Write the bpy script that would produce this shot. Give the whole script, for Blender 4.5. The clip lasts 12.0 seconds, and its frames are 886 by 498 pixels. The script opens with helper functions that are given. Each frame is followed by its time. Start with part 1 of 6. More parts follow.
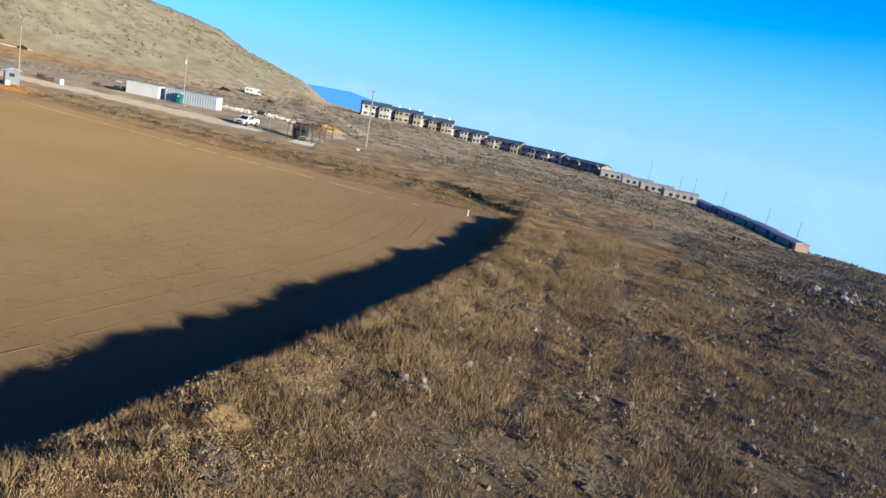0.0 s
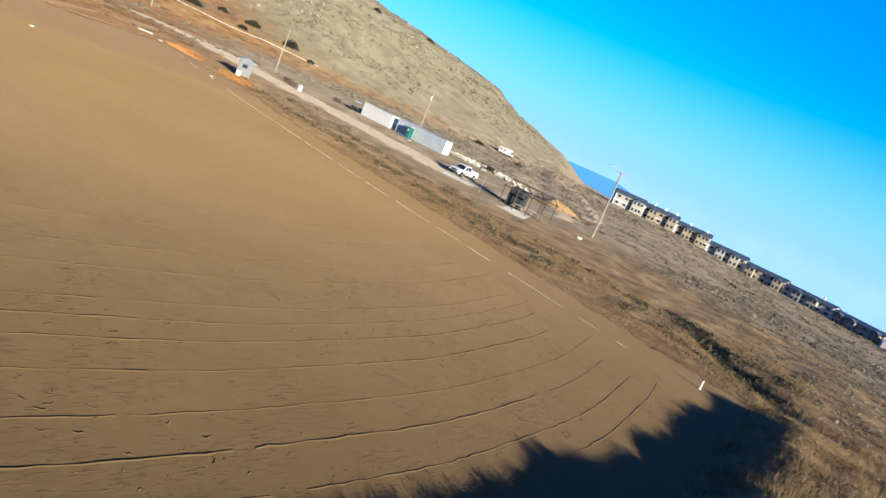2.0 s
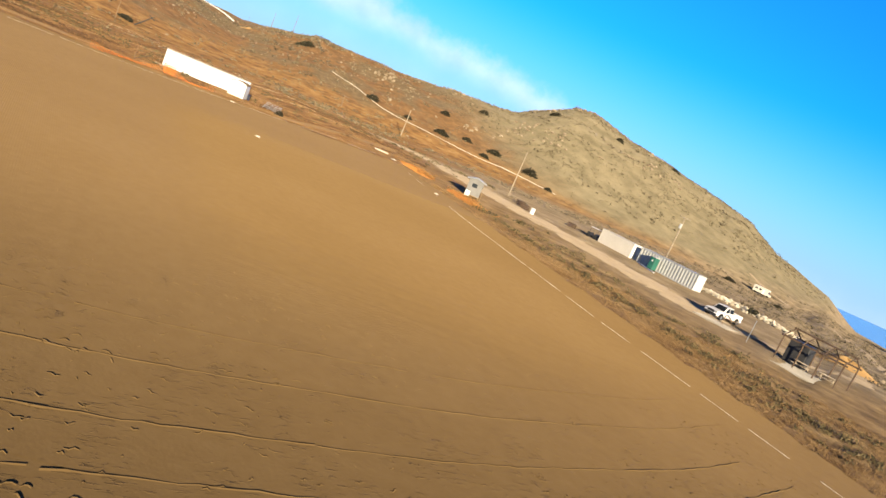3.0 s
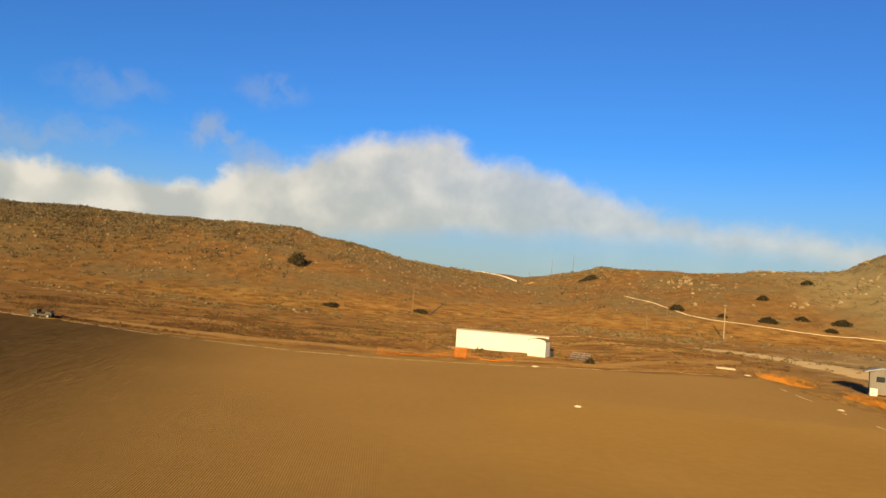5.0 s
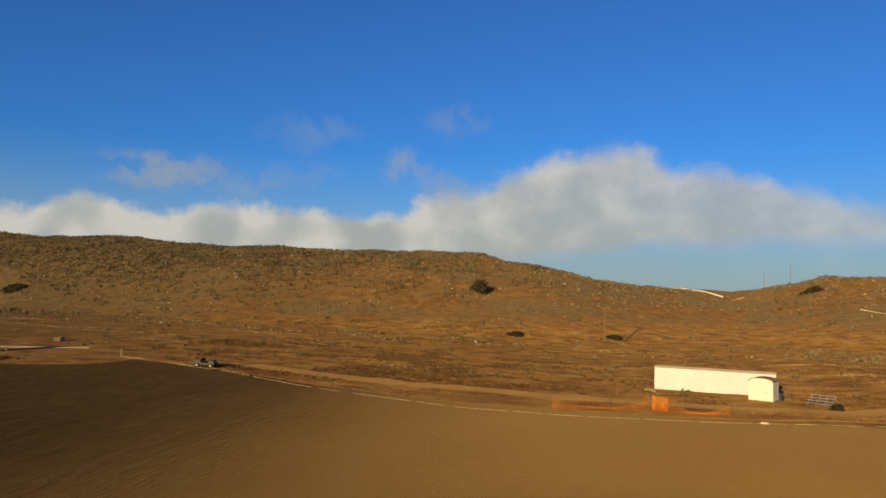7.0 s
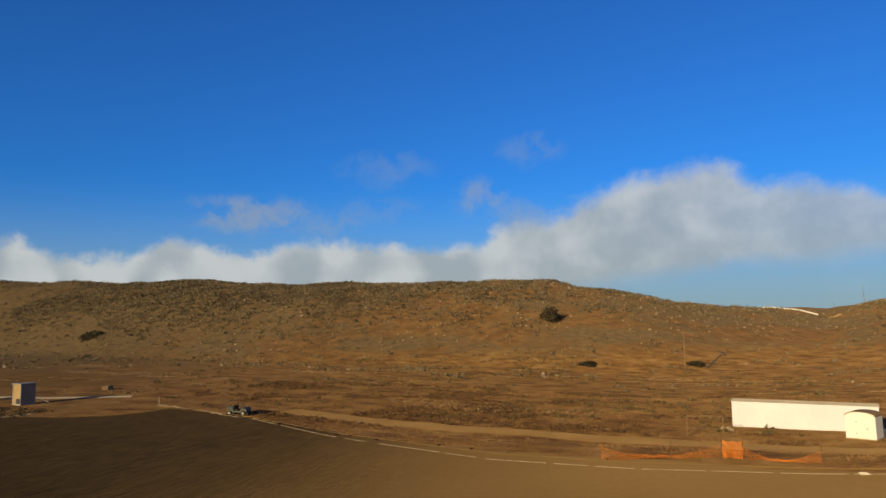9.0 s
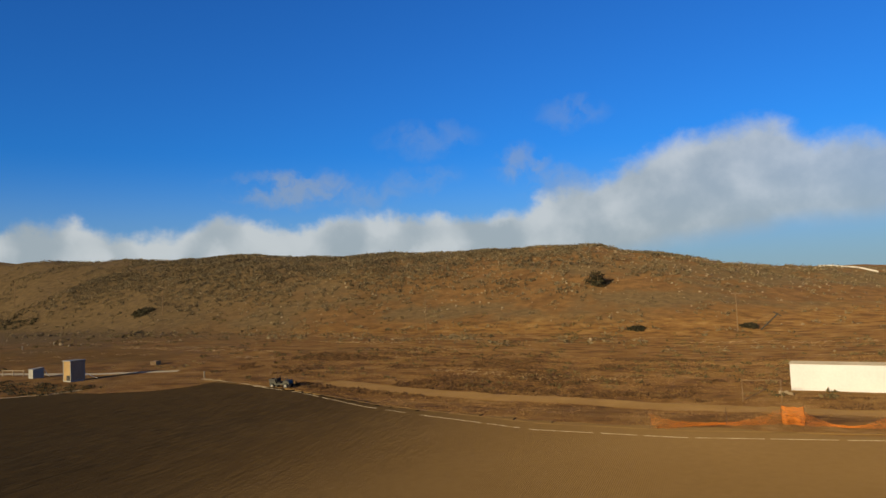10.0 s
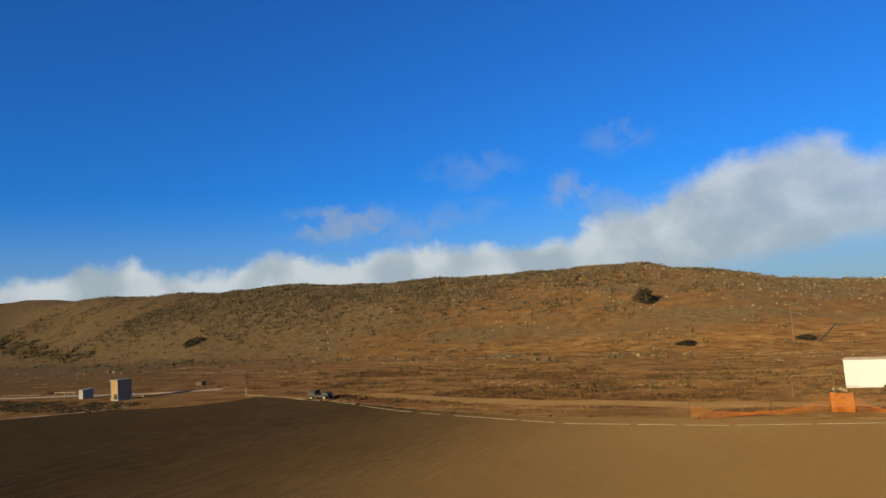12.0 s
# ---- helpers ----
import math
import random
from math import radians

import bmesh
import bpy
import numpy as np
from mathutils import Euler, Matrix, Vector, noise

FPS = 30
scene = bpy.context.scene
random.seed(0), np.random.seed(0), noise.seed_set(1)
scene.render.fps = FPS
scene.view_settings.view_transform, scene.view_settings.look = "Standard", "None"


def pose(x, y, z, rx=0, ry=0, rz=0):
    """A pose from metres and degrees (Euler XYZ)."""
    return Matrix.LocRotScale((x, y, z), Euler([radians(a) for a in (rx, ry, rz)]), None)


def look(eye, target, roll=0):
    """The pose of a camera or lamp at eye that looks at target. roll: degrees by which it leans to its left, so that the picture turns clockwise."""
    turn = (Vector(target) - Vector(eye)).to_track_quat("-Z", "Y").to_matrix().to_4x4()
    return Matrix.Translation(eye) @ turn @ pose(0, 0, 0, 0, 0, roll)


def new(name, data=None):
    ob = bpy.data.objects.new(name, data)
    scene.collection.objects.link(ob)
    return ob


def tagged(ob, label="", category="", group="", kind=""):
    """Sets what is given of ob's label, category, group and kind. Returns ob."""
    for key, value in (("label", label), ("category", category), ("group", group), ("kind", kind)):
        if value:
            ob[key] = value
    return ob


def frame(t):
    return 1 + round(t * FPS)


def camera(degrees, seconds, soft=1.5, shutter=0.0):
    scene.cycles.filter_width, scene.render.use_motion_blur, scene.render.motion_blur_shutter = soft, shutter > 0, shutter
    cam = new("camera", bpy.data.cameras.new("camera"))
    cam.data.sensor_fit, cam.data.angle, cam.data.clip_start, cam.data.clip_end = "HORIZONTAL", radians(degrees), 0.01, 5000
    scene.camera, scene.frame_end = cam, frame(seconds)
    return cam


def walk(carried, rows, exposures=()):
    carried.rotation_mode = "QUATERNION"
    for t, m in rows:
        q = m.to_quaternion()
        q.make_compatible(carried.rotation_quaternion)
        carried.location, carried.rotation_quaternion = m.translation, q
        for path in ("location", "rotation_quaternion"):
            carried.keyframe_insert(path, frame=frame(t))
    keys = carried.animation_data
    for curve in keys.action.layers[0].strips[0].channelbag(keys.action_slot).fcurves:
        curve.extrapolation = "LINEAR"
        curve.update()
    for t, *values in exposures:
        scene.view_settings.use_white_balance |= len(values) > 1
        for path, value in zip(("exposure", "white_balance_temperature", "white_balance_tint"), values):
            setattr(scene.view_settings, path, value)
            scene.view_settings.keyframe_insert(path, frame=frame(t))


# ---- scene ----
cam = camera(63, 12.0)
PATH = [
    (0, pose(126.68, -72.82, 12.52, 77.74, -10.46, 25.25)),
    (0.5, pose(124.70, -66.24, 12.46, 79.07, -10.87, 29.90)),
    (1, pose(122.17, -59.79, 12.25, 80.71, -12.62, 32.74)),
    (1.5, pose(118.57, -53.16, 11.80, 79.98, -18.04, 38.16)),
    (2, pose(115.02, -47.72, 11.31, 77.42, -23.11, 47.20)),
    (2.5, pose(109.35, -43.57, 10.61, 76.53, -23.35, 57.48)),
    (3, pose(102.84, -38.18, 9.34, 79.65, -23.16, 67.28)),
    (3.5, pose(96.96, -36.24, 8.36, 85.48, -19.94, 74.86)),
    (3.7, pose(94.94, -35.49, 8.24, 88.75, -18.90, 77.60)),
    (5.3, pose(80.42, -35.55, 9.00, 93.37, -2.45, 92.35)),
    (5.5, pose(78.34, -35.54, 8.98, 94.75, -2.42, 94.00)),
    (6, pose(73.59, -35.32, 8.94, 97.31, -3.35, 99.20)),
    (6.5, pose(70.46, -34.62, 9.68, 93.90, -2.55, 103.41)),
    (7, pose(68.37, -34.72, 10.48, 93.47, -1.38, 105.37)),
    (8.8, pose(59.95, -32.25, 11.02, 95.80, 1.15, 111.33)),
    (9, pose(59.22, -32.43, 10.90, 95.83, 0.98, 111.78)),
    (9.5, pose(57.87, -33.22, 10.87, 94.98, 1.52, 113.30)),
    (10, pose(56.57, -32.81, 10.78, 93.46, 2.50, 115.42)),
    (10.5, pose(55.88, -32.48, 10.45, 92.96, 3.12, 117.37)),
    (11, pose(55.55, -32.21, 9.75, 93.93, 3.96, 118.74)),
    (11.5, pose(55.27, -31.97, 8.85, 95.51, 4.12, 119.44)),
    (12, pose(55.20, -31.83, 7.86, 96.09, 4.00, 119.36)),
]
EXPOSURES = [(0, 0.87, 5350, 4), (0.7, 0.95, 5300, 4), (1.5, 0.97, 5350, 4), (2.3, 0.96, 5650, 4), (3.0, 0.88, 7200, 7), (3.7, 0.70, 12800, 10), (5.3, 0.17, 14800, 10), (7.2, -0.14, 12500, 9), (9.0, -0.16, 9800, 6), (12.0, -0.02, 9100, 5)]
walk(cam, PATH, EXPOSURES)

# ---- daylight: low sun behind the later views, deep blue sky with a cloud bank over the hills ----
SUN_TO = Vector((-0.949, 0.218, -0.226)).normalized()
world = bpy.data.worlds.new("sky")
scene.world = world
world.use_nodes = True
wn, wl = world.node_tree.nodes, world.node_tree.links
wn.clear()


def wnode(kind, **values):
    n = wn.new(kind)
    for key, value in values.items():
        if key.startswith("i_"):
            n.inputs[int(key[2:])].default_value = value
        elif key == "operation":
            n.operation = value
        elif key == "data_type":
            n.data_type = value
        elif key == "blend_type":
            n.blend_type = value
    return n


def wmath(op, a, b=0.5, c=0.5, clamp=False):
    n = wn.new("ShaderNodeMath")
    n.operation, n.use_clamp = op, clamp
    for k, v in enumerate((a, b, c)):
        if isinstance(v, (int, float)):
            n.inputs[k].default_value = v
        else:
            wl.new(v, n.inputs[k])
    return n.outputs[0]


def wrange(v, a, b, lo=0.0, hi=1.0):
    n = wn.new("ShaderNodeMapRange")
    n.interpolation_type = "SMOOTHSTEP"
    wl.new(v, n.inputs[0])
    for k, q in zip((1, 2, 3, 4), (a, b, lo, hi)):
        if isinstance(q, (int, float)):
            n.inputs[k].default_value = q
        else:
            wl.new(q, n.inputs[k])
    return n.outputs[0]


sky = wnode("ShaderNodeTexSky")
sky.sky_type, sky.sun_disc = "NISHITA", False
sky.sun_elevation, sky.sun_rotation = radians(13.0), radians(103.0)
sky.altitude, sky.air_density, sky.dust_density, sky.ozone_density = 60.0, 1.0, 0.15, 4.0
deep = wnode("ShaderNodeMix", data_type="RGBA", blend_type="MULTIPLY", i_0=1.0)
deep.inputs[7].default_value = (0.22, 0.70, 1.58, 1)
wl.new(sky.outputs[0], deep.inputs[6])
coord = wnode("ShaderNodeTexCoord")
split = wnode("ShaderNodeSeparateXYZ")
wl.new(coord.outputs["Generated"], split.inputs[0])
dx, dy, dz = split.outputs
# deepest blue away from the sun, whiter towards it
facing = wnode("ShaderNodeVectorMath", operation="DOT_PRODUCT")
facing.inputs[1].default_value = (-SUN_TO.x, -SUN_TO.y, -SUN_TO.z)
wl.new(coord.outputs["Generated"], facing.inputs[0])
tint = wnode("ShaderNodeMix", data_type="RGBA")
tint.inputs[6].default_value, tint.inputs[7].default_value = (0.0, 0.74, 1.92, 1), (0.60, 0.47, 0.44, 1)
wl.new(wrange(facing.outputs["Value"], -0.25, 0.75), tint.inputs[0])
# and darker overhead
overhead = wnode("ShaderNodeMix", data_type="RGBA")
overhead.inputs[7].default_value = (0.08, 0.15, 0.29, 1)
wl.new(tint.outputs[2], overhead.inputs[6])
wl.new(wrange(dz, 0.42, 0.72), overhead.inputs[0])
wl.new(overhead.outputs[2], deep.inputs[7])
# below the horizon the haze goes on
up = wnode("ShaderNodeCombineXYZ")
wl.new(dx, up.inputs[0])
wl.new(dy, up.inputs[1])
wl.new(wmath("MAXIMUM", dz, 0.012), up.inputs[2])
wl.new(up.outputs[0], sky.inputs[0])

# cloud bank: heaped tops, by bearing from -x (degrees, + towards +y) and elevation
def wramp(v, lo, hi, top, stops):
    """A value that runs straight between stops of (place, height)."""
    n = wn.new("ShaderNodeValToRGB")
    els = n.color_ramp.elements
    for k, (p, h) in enumerate(stops):
        e = els[k] if k < 2 else els.new(1.0)
        e.position, e.color = (p - lo) / (hi - lo), (h / top, h / top, h / top, 1)
    m = wn.new("ShaderNodeMapRange")
    m.inputs[1].default_value, m.inputs[2].default_value = lo, hi
    wl.new(v, m.inputs[0])
    wl.new(m.outputs[0], n.inputs[0])
    return wmath("MULTIPLY", n.outputs[0], top)


def wnoise(x, y, scale, detail, seed, rough=0.5):
    c, n = wn.new("ShaderNodeCombineXYZ"), wn.new("ShaderNodeTexNoise")
    wl.new(x, c.inputs[0])
    wl.new(y, c.inputs[1])
    c.inputs[2].default_value = seed
    wl.new(c.outputs[0], n.inputs[0])
    n.inputs[2].default_value, n.inputs[3].default_value, n.inputs[4].default_value = scale, detail, rough
    return wmath("SUBTRACT", n.outputs[0], 0.5)


bearing = wmath("MULTIPLY", wmath("ARCTAN2", dy, wmath("MULTIPLY", dx, -1.0)), 57.29578)
height = wmath("MULTIPLY", wmath("ARCSINE", dz), 57.29578)
bearing_w = wmath("ADD", bearing, wmath("MULTIPLY", wnoise(bearing, height, 0.35, 3.0, 2.0), 2.6))
height_w = wmath("ADD", height, wmath("MULTIPLY", wnoise(bearing, height, 0.5, 5.0, 7.0, 0.6), 2.4))
crest = wramp(bearing_w, -70, 50, 14.0, [
    (-70, 4.6), (-61, 4.8), (-58, 5.3), (-55.5, 6.0), (-52, 6.5), (-50, 5.2), (-46, 5.5), (-42.4, 6.7), (-39.7, 6.6), (-38.5, 5.9),
    (-35.6, 5.9), (-33, 6.7), (-29.2, 6.9), (-27.4, 6.0), (-25.4, 6.6), (-23.3, 5.9), (-20.5, 6.5), (-18.6, 6.3), (-17, 7.6), (-12, 8.9),
    (-8, 11.0), (-3, 11.8), (-0.3, 12.0), (2.2, 10.3), (7.7, 9.7), (14.7, 7.2), (20, 6.2), (27.5, 5.8), (31, 5.0), (34, 3.4), (40, 0.0)])
under = wramp(bearing, -70, 50, 6.0, [(-70, 0.0), (-22, 0.0), (-12, 2.4), (-4, 3.7), (10, 4.4), (22, 3.9), (34, 3.0), (50, 2.0)])
depth = wmath("SUBTRACT", crest, height_w)
soft_top = wrange(bearing, -22, -8, 1.0, 1.7)
body = wrange(depth, -0.25, soft_top)
belly = wrange(wmath("ADD", height, wmath("MULTIPLY", wnoise(bearing, height, 0.16, 4.0, 11.0), 2.6)), wmath("SUBTRACT", under, 1.1), wmath("ADD", under, 0.9), 0.22, 1.0)
mask = wmath("MULTIPLY", wmath("MULTIPLY", body, belly), wrange(bearing, -15, 25, 0.92, 0.68))
# thin grey smudges above the bank
smudge = None
for b0, h0, wide, tall, dense in ((-37.0, 8.6, 5.2, 1.5, 0.46), (-31.5, 7.8, 4.0, 1.2, 0.22), (-26.0, 12.1, 4.0, 1.4, 0.16), (-14.6, 13.5, 2.8, 1.2, 0.17), (-18.8, 9.7, 2.2, 1.7, 0.36), (-27.0, 9.1, 3.4, 1.2, 0.17), (-16.0, 8.0, 3.0, 1.4, 0.3)):
    du = wmath("DIVIDE", wmath("SUBTRACT", bearing_w, b0), wide)
    dv = wmath("DIVIDE", wmath("SUBTRACT", height_w, h0), tall)
    one = wrange(wmath("ADD", wmath("MULTIPLY", du, du), wmath("MULTIPLY", dv, dv)), 1.5, 0.0, 0.0, dense * 1.3)
    smudge = one if smudge is None else wmath("MAXIMUM", smudge, one)
smudge = wmath("MULTIPLY", smudge, wrange(wnoise(bearing_w, height_w, 0.42, 4.0, 21.0, 0.6), -0.16, 0.12))
# rounded lobes: bright faces, greyer hollows between them and towards the base
lobe = wnode("ShaderNodeTexVoronoi")
lobe.feature, lobe.voronoi_dimensions = "SMOOTH_F1", "2D"
lobe_at = wnode("ShaderNodeCombineXYZ")
wl.new(wmath("MULTIPLY", bearing_w, 0.31), lobe_at.inputs[0])
wl.new(wmath("MULTIPLY", height_w, 0.26), lobe_at.inputs[1])
wl.new(lobe_at.outputs[0], lobe.inputs["Vector"])
lobe.inputs["Scale"].default_value, lobe.inputs["Smoothness"].default_value = 1.0, 0.9
lit = wmath("ADD", wmath("MULTIPLY", lobe.outputs["Distance"], wrange(bearing, -20, -14, -1.7, -0.3)), wmath("MULTIPLY", wnoise(bearing, height, 0.26, 5.0, 4.0, 0.55), wrange(bearing, -20, -14, 0.5, 1.3)))
lit = wmath("ADD", lit, wrange(bearing, -20, -14, 0.36, -0.27))
lit = wmath("SUBTRACT", lit, wmath("MULTIPLY", depth, wrange(bearing, -22, -8, 0.03, 0.05)))
shade = wnode("ShaderNodeMix", data_type="RGBA")
shade.inputs[6].default_value, shade.inputs[7].default_value = (3.1, 4.25, 6.2, 1), (5.0, 6.2, 8.5, 1)
wl.new(wrange(lit, -0.85, -0.08), shade.inputs[0])
smoky = wnode("ShaderNodeMix", data_type="RGBA")
smoky.inputs[7].default_value = (2.75, 3.8, 5.95, 1)
wl.new(smudge, smoky.inputs[0])
haze = wnode("ShaderNodeMix", data_type="RGBA")
haze.inputs[7].default_value = (2.7, 3.8, 5.8, 1)
wl.new(wmath("MULTIPLY", wrange(dz, 0.20, -0.04), 0.85), haze.inputs[0])
wl.new(deep.outputs[2], haze.inputs[6])
clouded = wnode("ShaderNodeMix", data_type="RGBA")
wl.new(mask, clouded.inputs[0])
wl.new(haze.outputs[2], smoky.inputs[6])
wl.new(smoky.outputs[2], clouded.inputs[6])
wl.new(shade.outputs[2], clouded.inputs[7])
backg = wnode("ShaderNodeBackground", i_1=0.105)
wl.new(clouded.outputs[2], backg.inputs[0])
wout = wnode("ShaderNodeOutputWorld")
wl.new(backg.outputs[0], wout.inputs[0])

sun = new("sun", bpy.data.lights.new("sun", "SUN"))
sun.data.energy, sun.data.angle, sun.data.color = 5.6, radians(0.6), (1.0, 0.86, 0.68)
sun.matrix_world = look((60, -40, 200), Vector((60, -40, 200)) + SUN_TO)

# ---- materials ----
def material(name, colors, scale=1.0, rough=0.85, bump=0.3, bump_scale=None, metal=0.0, fine=12.0, island=0.0, obj_random=0.0, spec=0.3, detail=6.0):
    """A surface whose colour wanders between the given colours at two scales, with fine relief."""
    m = bpy.data.materials.new(name)
    m.use_nodes = True
    n, l = m.node_tree.nodes, m.node_tree.links
    b = n["Principled BSDF"]
    b.inputs["Roughness"].default_value, b.inputs["Metallic"].default_value = rough, metal
    b.inputs["Specular IOR Level"].default_value = spec
    b.inputs["Diffuse Roughness"].default_value = 1.0 if rough >= 0.9 else 0.0
    geo = n.new("ShaderNodeNewGeometry")
    big, small = n.new("ShaderNodeTexNoise"), n.new("ShaderNodeTexNoise")
    for t, s in ((big, scale), (small, scale * fine)):
        t.inputs["Scale"].default_value, t.inputs["Detail"].default_value, t.inputs["Roughness"].default_value = s, detail, 0.6
        l.new(geo.outputs["Position"], t.inputs["Vector"])
    add = n.new("ShaderNodeMath")
    add.operation = "MULTIPLY_ADD"
    l.new(small.outputs[0], add.inputs[0])
    add.inputs[1].default_value = 0.45
    half = n.new("ShaderNodeMath")
    half.operation = "MULTIPLY"
    half.inputs[1].default_value = 0.55
    l.new(big.outputs[0], half.inputs[0])
    l.new(half.outputs[0], add.inputs[2])
    last = add.outputs[0]
    for amount, source in ((island, "i"), (obj_random, "o")):
        if amount:
            k = n.new("ShaderNodeMath")
            k.operation = "MULTIPLY_ADD"
            if source == "i":
                l.new(geo.outputs["Random Per Island"], k.inputs[0])
            else:
                info = n.new("ShaderNodeObjectInfo")
                l.new(info.outputs["Random"], k.inputs[0])
            k.inputs[1].default_value = amount
            sub = n.new("ShaderNodeMath")
            sub.operation = "SUBTRACT"
            l.new(last, sub.inputs[0])
            sub.inputs[1].default_value = amount / 2
            l.new(sub.outputs[0], k.inputs[2])
            last = k.outputs[0]
    ramp = n.new("ShaderNodeValToRGB")
    els = ramp.color_ramp.elements
    lo, hi = 0.34, 0.66
    for k, c in enumerate(colors):
        p = lo + (hi - lo) * k / max(1, len(colors) - 1)
        e = els[k] if k < 2 else els.new(p)
        e.position, e.color = p, (*c, 1)
    if len(colors) == 1:
        els[1].color = (*[v * 1.12 for v in colors[0]], 1)
        els[0].color = (*[v * 0.88 for v in colors[0]], 1)
        els[1].position = hi
    l.new(last, ramp.inputs[0])
    l.new(ramp.outputs[0], b.inputs["Base Color"])
    if bump:
        bn, bm_ = n.new("ShaderNodeTexNoise"), n.new("ShaderNodeBump")
        bn.inputs["Scale"].default_value, bn.inputs["Detail"].default_value = bump_scale or scale * fine, 6
        bm_.inputs["Strength"].default_value, bm_.inputs["Distance"].default_value = bump, 0.1
        l.new(geo.outputs["Position"], bn.inputs["Vector"])
        l.new(bn.outputs[0], bm_.inputs["Height"])
        l.new(bm_.outputs[0], b.inputs["Normal"])
    return m


STRAW = material("dry_grass", [(0.16, 0.098, 0.043), (0.31, 0.20, 0.088), (0.48, 0.34, 0.172)], 0.25, 0.9, 0, island=0.28)
GOLDEN = material("golden_brown_grass", [(0.12, 0.066, 0.027), (0.24, 0.142, 0.06), (0.40, 0.27, 0.13)], 0.25, 0.9, 0, island=0.3)
SCRUB = material("low_scrub", [(0.075, 0.058, 0.038), (0.15, 0.12, 0.08), (0.25, 0.20, 0.135)], 0.3, 0.9, 0, island=0.3)
SAGE = material("sage_scrub", [(0.065, 0.052, 0.032), (0.15, 0.12, 0.073), (0.255, 0.21, 0.135)], 0.1, 0.9, 0, island=0.3)
SAGEBRUSH = material("sagebrush", [(0.044, 0.036, 0.024), (0.105, 0.087, 0.058), (0.21, 0.178, 0.122)], 0.1, 0.9, 0, island=0.5)
VERGE_WEED = material("brown_weeds", [(0.05, 0.042, 0.02), (0.105, 0.082, 0.04), (0.18, 0.135, 0.066)], 0.3, 0.9, 0, island=0.3)
# dark enough to also paint the shade of the ditch and the low bank
BUSH = material("dark_foliage", [(0.015, 0.014, 0.008), (0.030, 0.028, 0.015), (0.055, 0.049, 0.027)], 1.0, 0.8, 0, island=0.3)
ROCK = material("pale_rock", [(0.17, 0.125, 0.08), (0.26, 0.205, 0.14), (0.37, 0.305, 0.22)], 0.6, 0.9, 0.4, island=0.25)
CHALK = material("chalk", [(0.20, 0.145, 0.08), (0.42, 0.365, 0.285), (0.60, 0.555, 0.47)], 2.2, 0.95, 0.2)
WHITE = material("white_paint", [(0.72, 0.70, 0.66), (0.80, 0.79, 0.76)], 0.4, 0.55, 0.05)
GREYPAINT = material("grey_paint", [(0.22, 0.23, 0.23), (0.32, 0.33, 0.33)], 0.5, 0.5, 0.05)
STEEL = material("galvanised_steel", [(0.30, 0.31, 0.32), (0.48, 0.49, 0.50)], 1.0, 0.45, 0.05, metal=0.6)
RUST = material("rusty_steel", [(0.05, 0.033, 0.022), (0.11, 0.072, 0.048), (0.17, 0.12, 0.085)], 1.5, 0.75, 0.2, metal=0.2)
POLE = material("weathered_pole_wood", [(0.22, 0.175, 0.125), (0.33, 0.275, 0.205), (0.42, 0.36, 0.28)], 1.2, 0.9, 0.3)
WOOD = material("plywood", [(0.24, 0.16, 0.08), (0.36, 0.26, 0.14)], 1.0, 0.8, 0.1)
DARK = material("dark_metal", [(0.02, 0.02, 0.022), (0.05, 0.05, 0.05)], 1.0, 0.6, 0.05)
RUBBER = material("black_rubber", [(0.015, 0.015, 0.015), (0.03, 0.03, 0.03)], 3.0, 0.8, 0.1)
ORANGE = material("orange_plastic_mesh", [(0.50, 0.13, 0.015), (0.68, 0.20, 0.022)], 0.5, 0.6, 0)
NETTING = material("faded_orange_netting", [(0.26, 0.13, 0.045), (0.36, 0.18, 0.055), (0.48, 0.23, 0.06)], 0.7, 0.7, 0, island=0.25)
CONCRETE = material("concrete", [(0.26, 0.235, 0.19), (0.38, 0.35, 0.30)], 0.5, 0.9, 0.2)
GLASSY = material("dark_window_glass", [(0.02, 0.025, 0.03), (0.04, 0.05, 0.06)], 1.0, 0.12, 0, spec=0.6)
GREENP = material("green_plastic", [(0.02, 0.11, 0.085), (0.03, 0.16, 0.12)], 1.0, 0.45, 0)
STUCCO = material("tan_stucco", [(0.32, 0.25, 0.165), (0.43, 0.35, 0.24)], 0.3, 0.9, 0.1)
PALESTUCCO = material("pale_stucco", [(0.38, 0.345, 0.29), (0.48, 0.44, 0.375)], 0.3, 0.9, 0.1)
BROWNWALL = material("brown_cladding", [(0.26, 0.19, 0.14), (0.39, 0.29, 0.215)], 0.3, 0.85, 0.1)
SLATE = material("blue_grey_roofing", [(0.045, 0.06, 0.085), (0.09, 0.115, 0.15)], 0.4, 0.6, 0.1)
PALEROOF = material("pale_roofing", [(0.30, 0.29, 0.26), (0.40, 0.385, 0.35)], 0.4, 0.7, 0.1)
GRAVEL = material("pale_gravel_track", [(0.21, 0.158, 0.098), (0.275, 0.213, 0.138), (0.33, 0.265, 0.178)], 0.3, 0.95, 0.3)
ORANGE_SOIL = material("orange_soil", [(0.27, 0.155, 0.055), (0.38, 0.24, 0.10)], 0.6, 0.95, 0.4)
RED_SOIL = material("rust_orange_soil", [(0.30, 0.12, 0.026), (0.48, 0.20, 0.045)], 0.8, 0.95, 0.4)
ROAD = material("tan_dirt_road", [(0.15, 0.088, 0.031), (0.185, 0.112, 0.041), (0.225, 0.142, 0.056)], 0.3, 0.95, 0.2)
